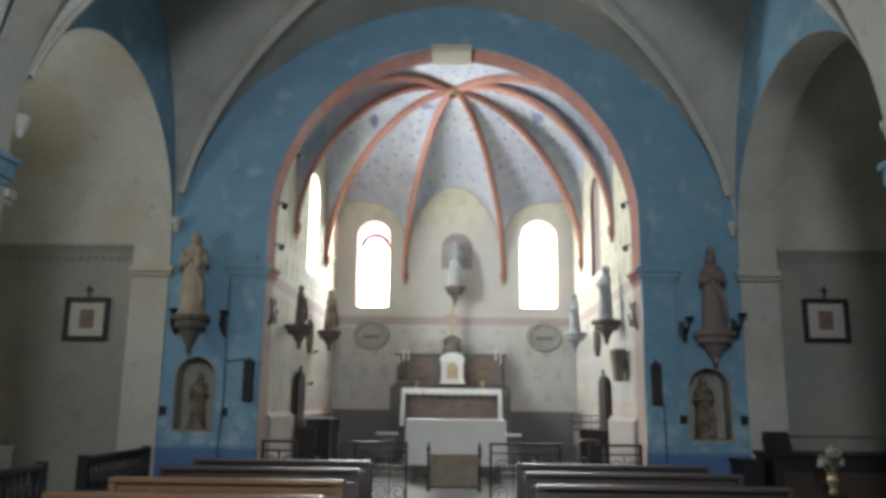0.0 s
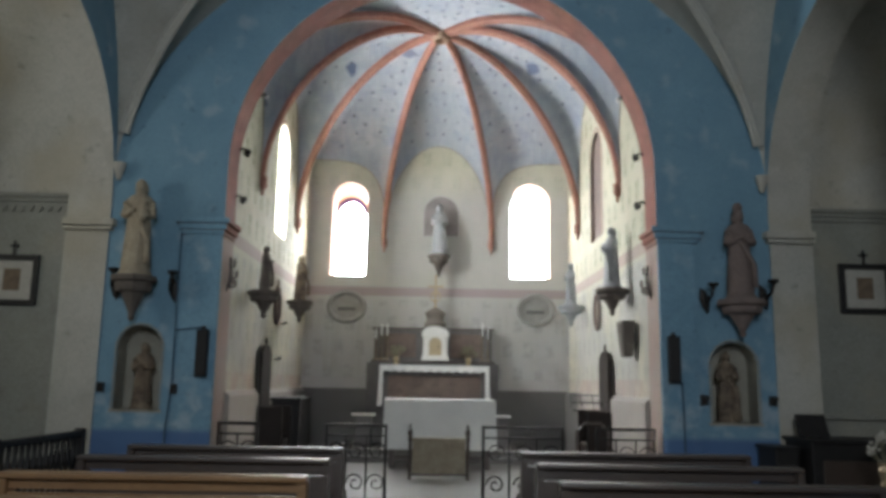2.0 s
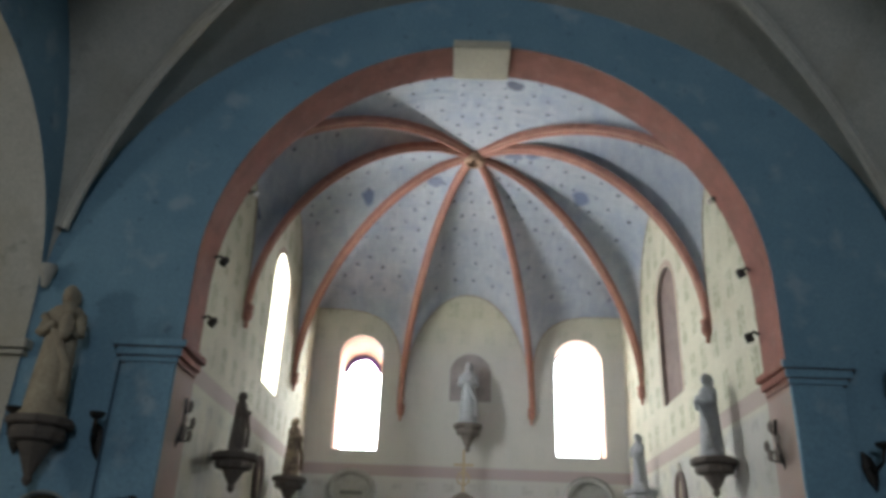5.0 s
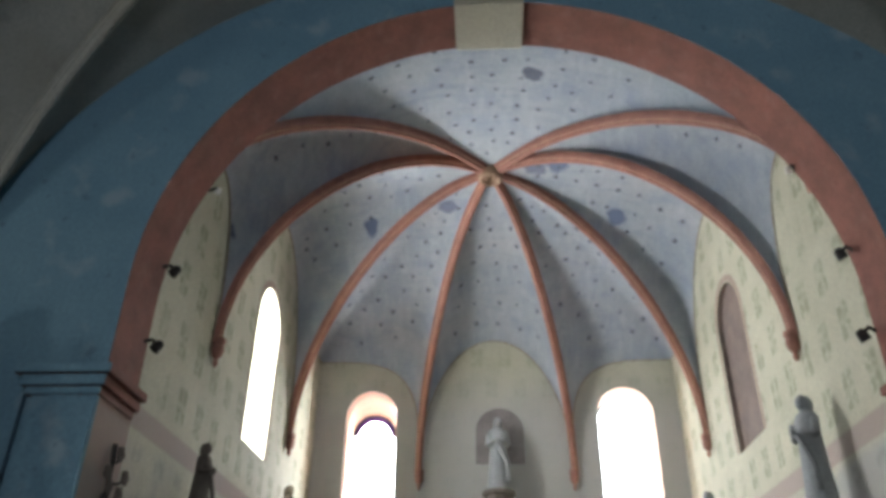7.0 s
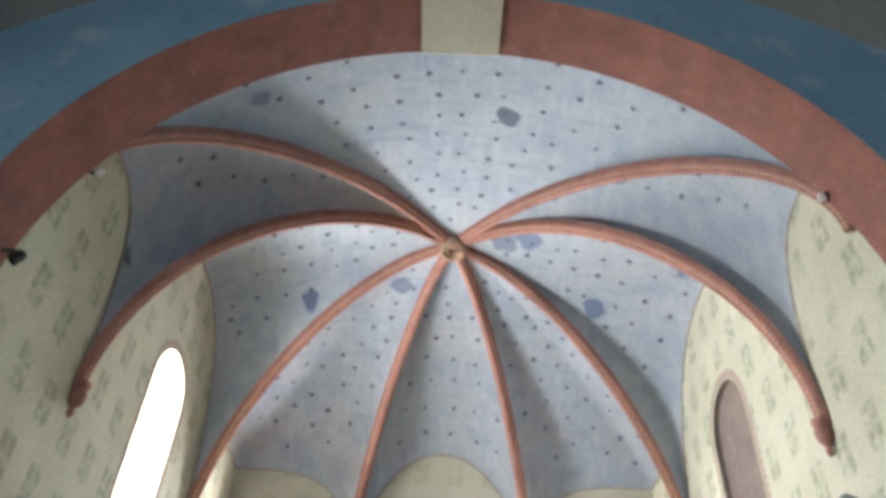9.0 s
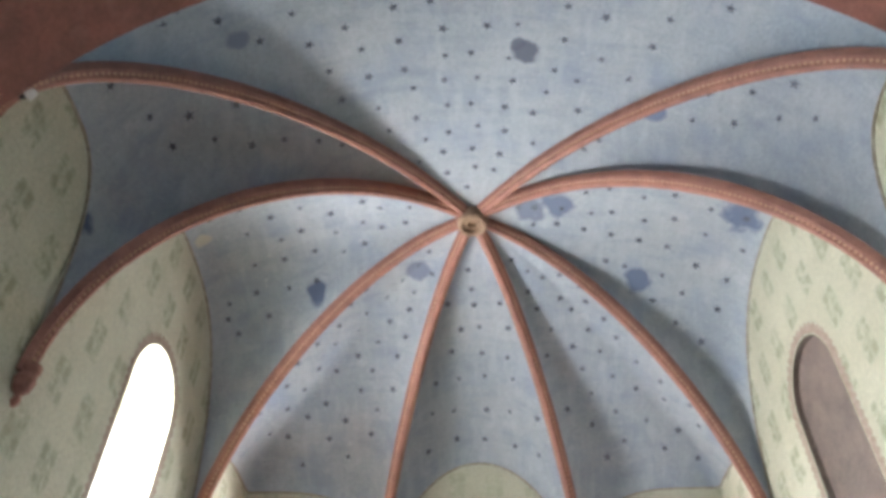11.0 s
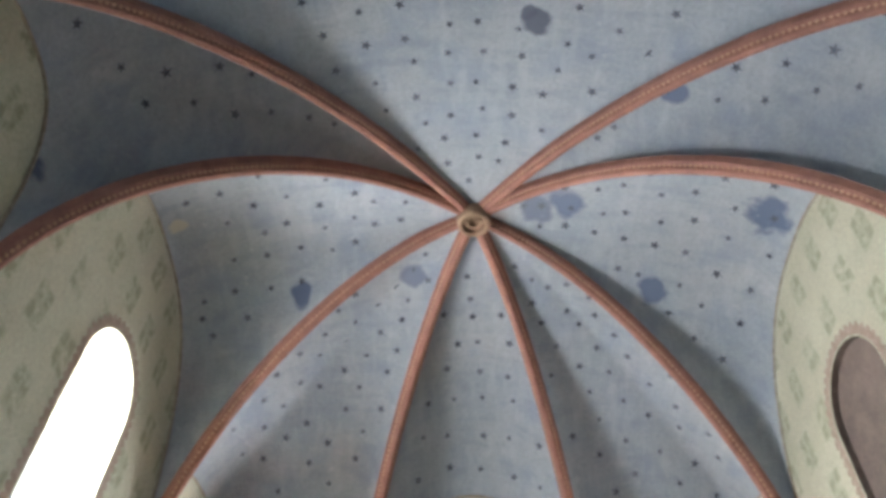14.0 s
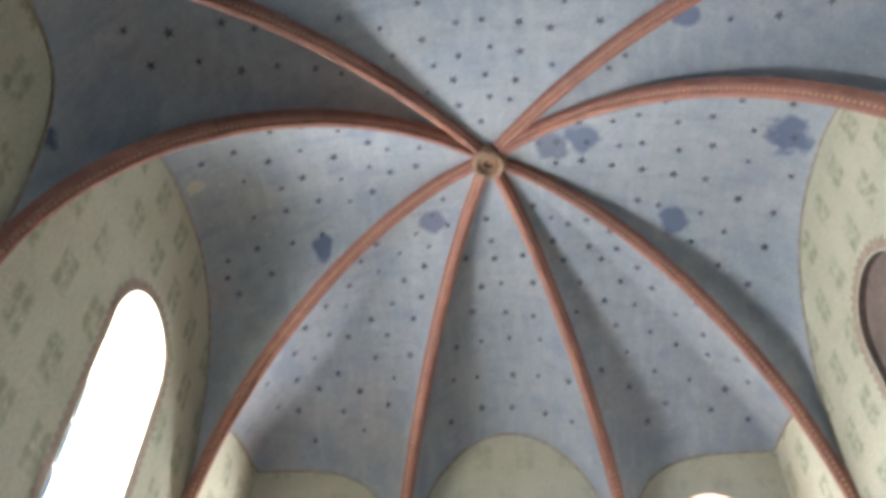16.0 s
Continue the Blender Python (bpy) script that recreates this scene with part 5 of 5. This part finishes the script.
# framed stations on the chapel walls
def picture(x, z, rz, label):
    root = empty("framed_picture", x, 0.06, z)
    tagged(root, label, "picture", "framed stations")
    for nm, a in (("frame_side", (-0.30, -0.235, -0.05, 0.0, -0.29, 0.29)), ("frame_side", (0.235, 0.30, -0.05, 0.0, -0.29, 0.29)), ("frame_rail", (-0.235, 0.235, -0.05, 0.0, 0.225, 0.29)), ("frame_rail", (-0.235, 0.235, -0.05, 0.0, -0.29, -0.225))):
        part(nm, boxed(*a, bevel=0.01), M_black, root)
    part("mount", boxed(-0.235, 0.235, -0.02, -0.006, -0.225, 0.225), M_paper, root)
    part("print", boxed(-0.095, 0.095, -0.024, -0.0205, -0.12, 0.13), M_print, root)
    part("cross_upright", boxed(-0.012, 0.012, -0.04, -0.02, 0.29, 0.45, bevel=0.003), M_black, root)
    part("cross_arm", boxed(-0.05, 0.05, -0.04, -0.02, 0.38, 0.405, bevel=0.003), M_black, root)
    part("hook", tube(bmesh.new(), [(0, 0, 0.30), (0, -0.02, 0.30), (0, -0.02, 0.33)], 0.006, 6), M_iron, root)


picture(-4.88, 2.54, 0, "black-framed small print with pale mount on chapel wall")
picture(4.91, 2.62, 0, "black-framed small print with pale mount on chapel wall")


def balustrade(x, y0, y1, label):
    root = empty("chapel_railing", x, y0, 0.0)
    tagged(root, label, "railing", "chapel railings")
    w = y1 - y0
    part("handrail", boxed(-0.04, 0.04, 0, w, 0.84, 0.90, bevel=0.012), M_black, root)
    part("base_rail", boxed(-0.04, 0.04, 0, w, 0.0, 0.10, bevel=0.01), M_black, root)
    n = round(w / 0.12)
    for i in range(n):
        c = w * (i + 0.5) / n
        part("baluster", lathe(bmesh.new(), ((0.02, 0.10), (0.035, 0.16), (0.022, 0.24), (0.018, 0.5), (0.034, 0.62), (0.02, 0.74), (0.026, 0.84)), 8, 0, c), M_black, root)
    for c in (0.03, w - 0.03):
        part("newel", boxed(-0.05, 0.05, c - 0.04, c + 0.04, 0.0, 0.92, bevel=0.01), M_black, root)


balustrade(-3.86, -1.86, -0.12, "black turned wooden railing across the chapel arch")
balustrade(-3.86, -3.87, -2.65, "black turned wooden railing across the chapel arch")

root = empty("side_altar_table", -5.95, -0.44, 0.0)
tagged(root, "small white cloth-covered table in the side chapel", "table")
part("top", boxed(-0.35, 0.4, -0.3, 0.3, 0.86, 0.90, bevel=0.01), M_linen, root)
part("cloth", boxed(-0.34, 0.39, -0.29, 0.29, 0.55, 0.86, bevel=0.02), M_linen, root)
for x in (-0.3, 0.34):
    for y in (-0.25, 0.25):
        part("leg", boxed(x - 0.03, x + 0.03, y - 0.03, y + 0.03, 0.0, 0.55), M_dark_wood, root)

root = empty("harmonium", 4.65, -0.35, 0.0)
tagged(root, "black wooden harmonium cabinet against chapel wall", "harmonium")
part("body", boxed(-0.80, 0.80, -0.30, 0.32, 0.0, 0.92, bevel=0.015), M_black, root)
part("lid", boxed(-0.83, 0.83, -0.34, 0.34, 0.92, 0.96, bevel=0.012), M_black, root)
part("front_panel", boxed(-0.7, 0.7, -0.315, -0.302, 0.15, 0.75, bevel=0.006), M_dark_wood, root)
rest = boxed(-0.16, 0.16, -0.02, 0.02, 0.0, 0.26, bevel=0.008)
rest.transform(pose(-0.62, 0.0, 0.96, -25, 0, 0))
part("music_rest", rest, M_black, root)
root = empty("side_cabinet", 3.62, -0.32, 0.0)
tagged(root, "low black cabinet at the foot of blue wall", "cabinet")
part("body", boxed(-0.10, 0.14, -0.22, 0.24, 0.0, 0.84, bevel=0.012), M_black, root)
part("top", boxed(-0.12, 0.16, -0.24, 0.26, 0.84, 0.87, bevel=0.01), M_black, root)
root = empty("pedestal", 4.2, -1.32, 0.0)
tagged(root, "slim dark wooden flower pedestal", "pedestal")
part("column", lathe(bmesh.new(), ((0.16, 0.0), (0.15, 0.04), (0.05, 0.08), (0.045, 0.5), (0.13, 0.55), (0.13, 0.58)), 14), M_black, root)
bouquet(4.2, -1.32, 0.58, 0.48, "dusty vase of dried pale flowers on pedestal", 9, M_paper)
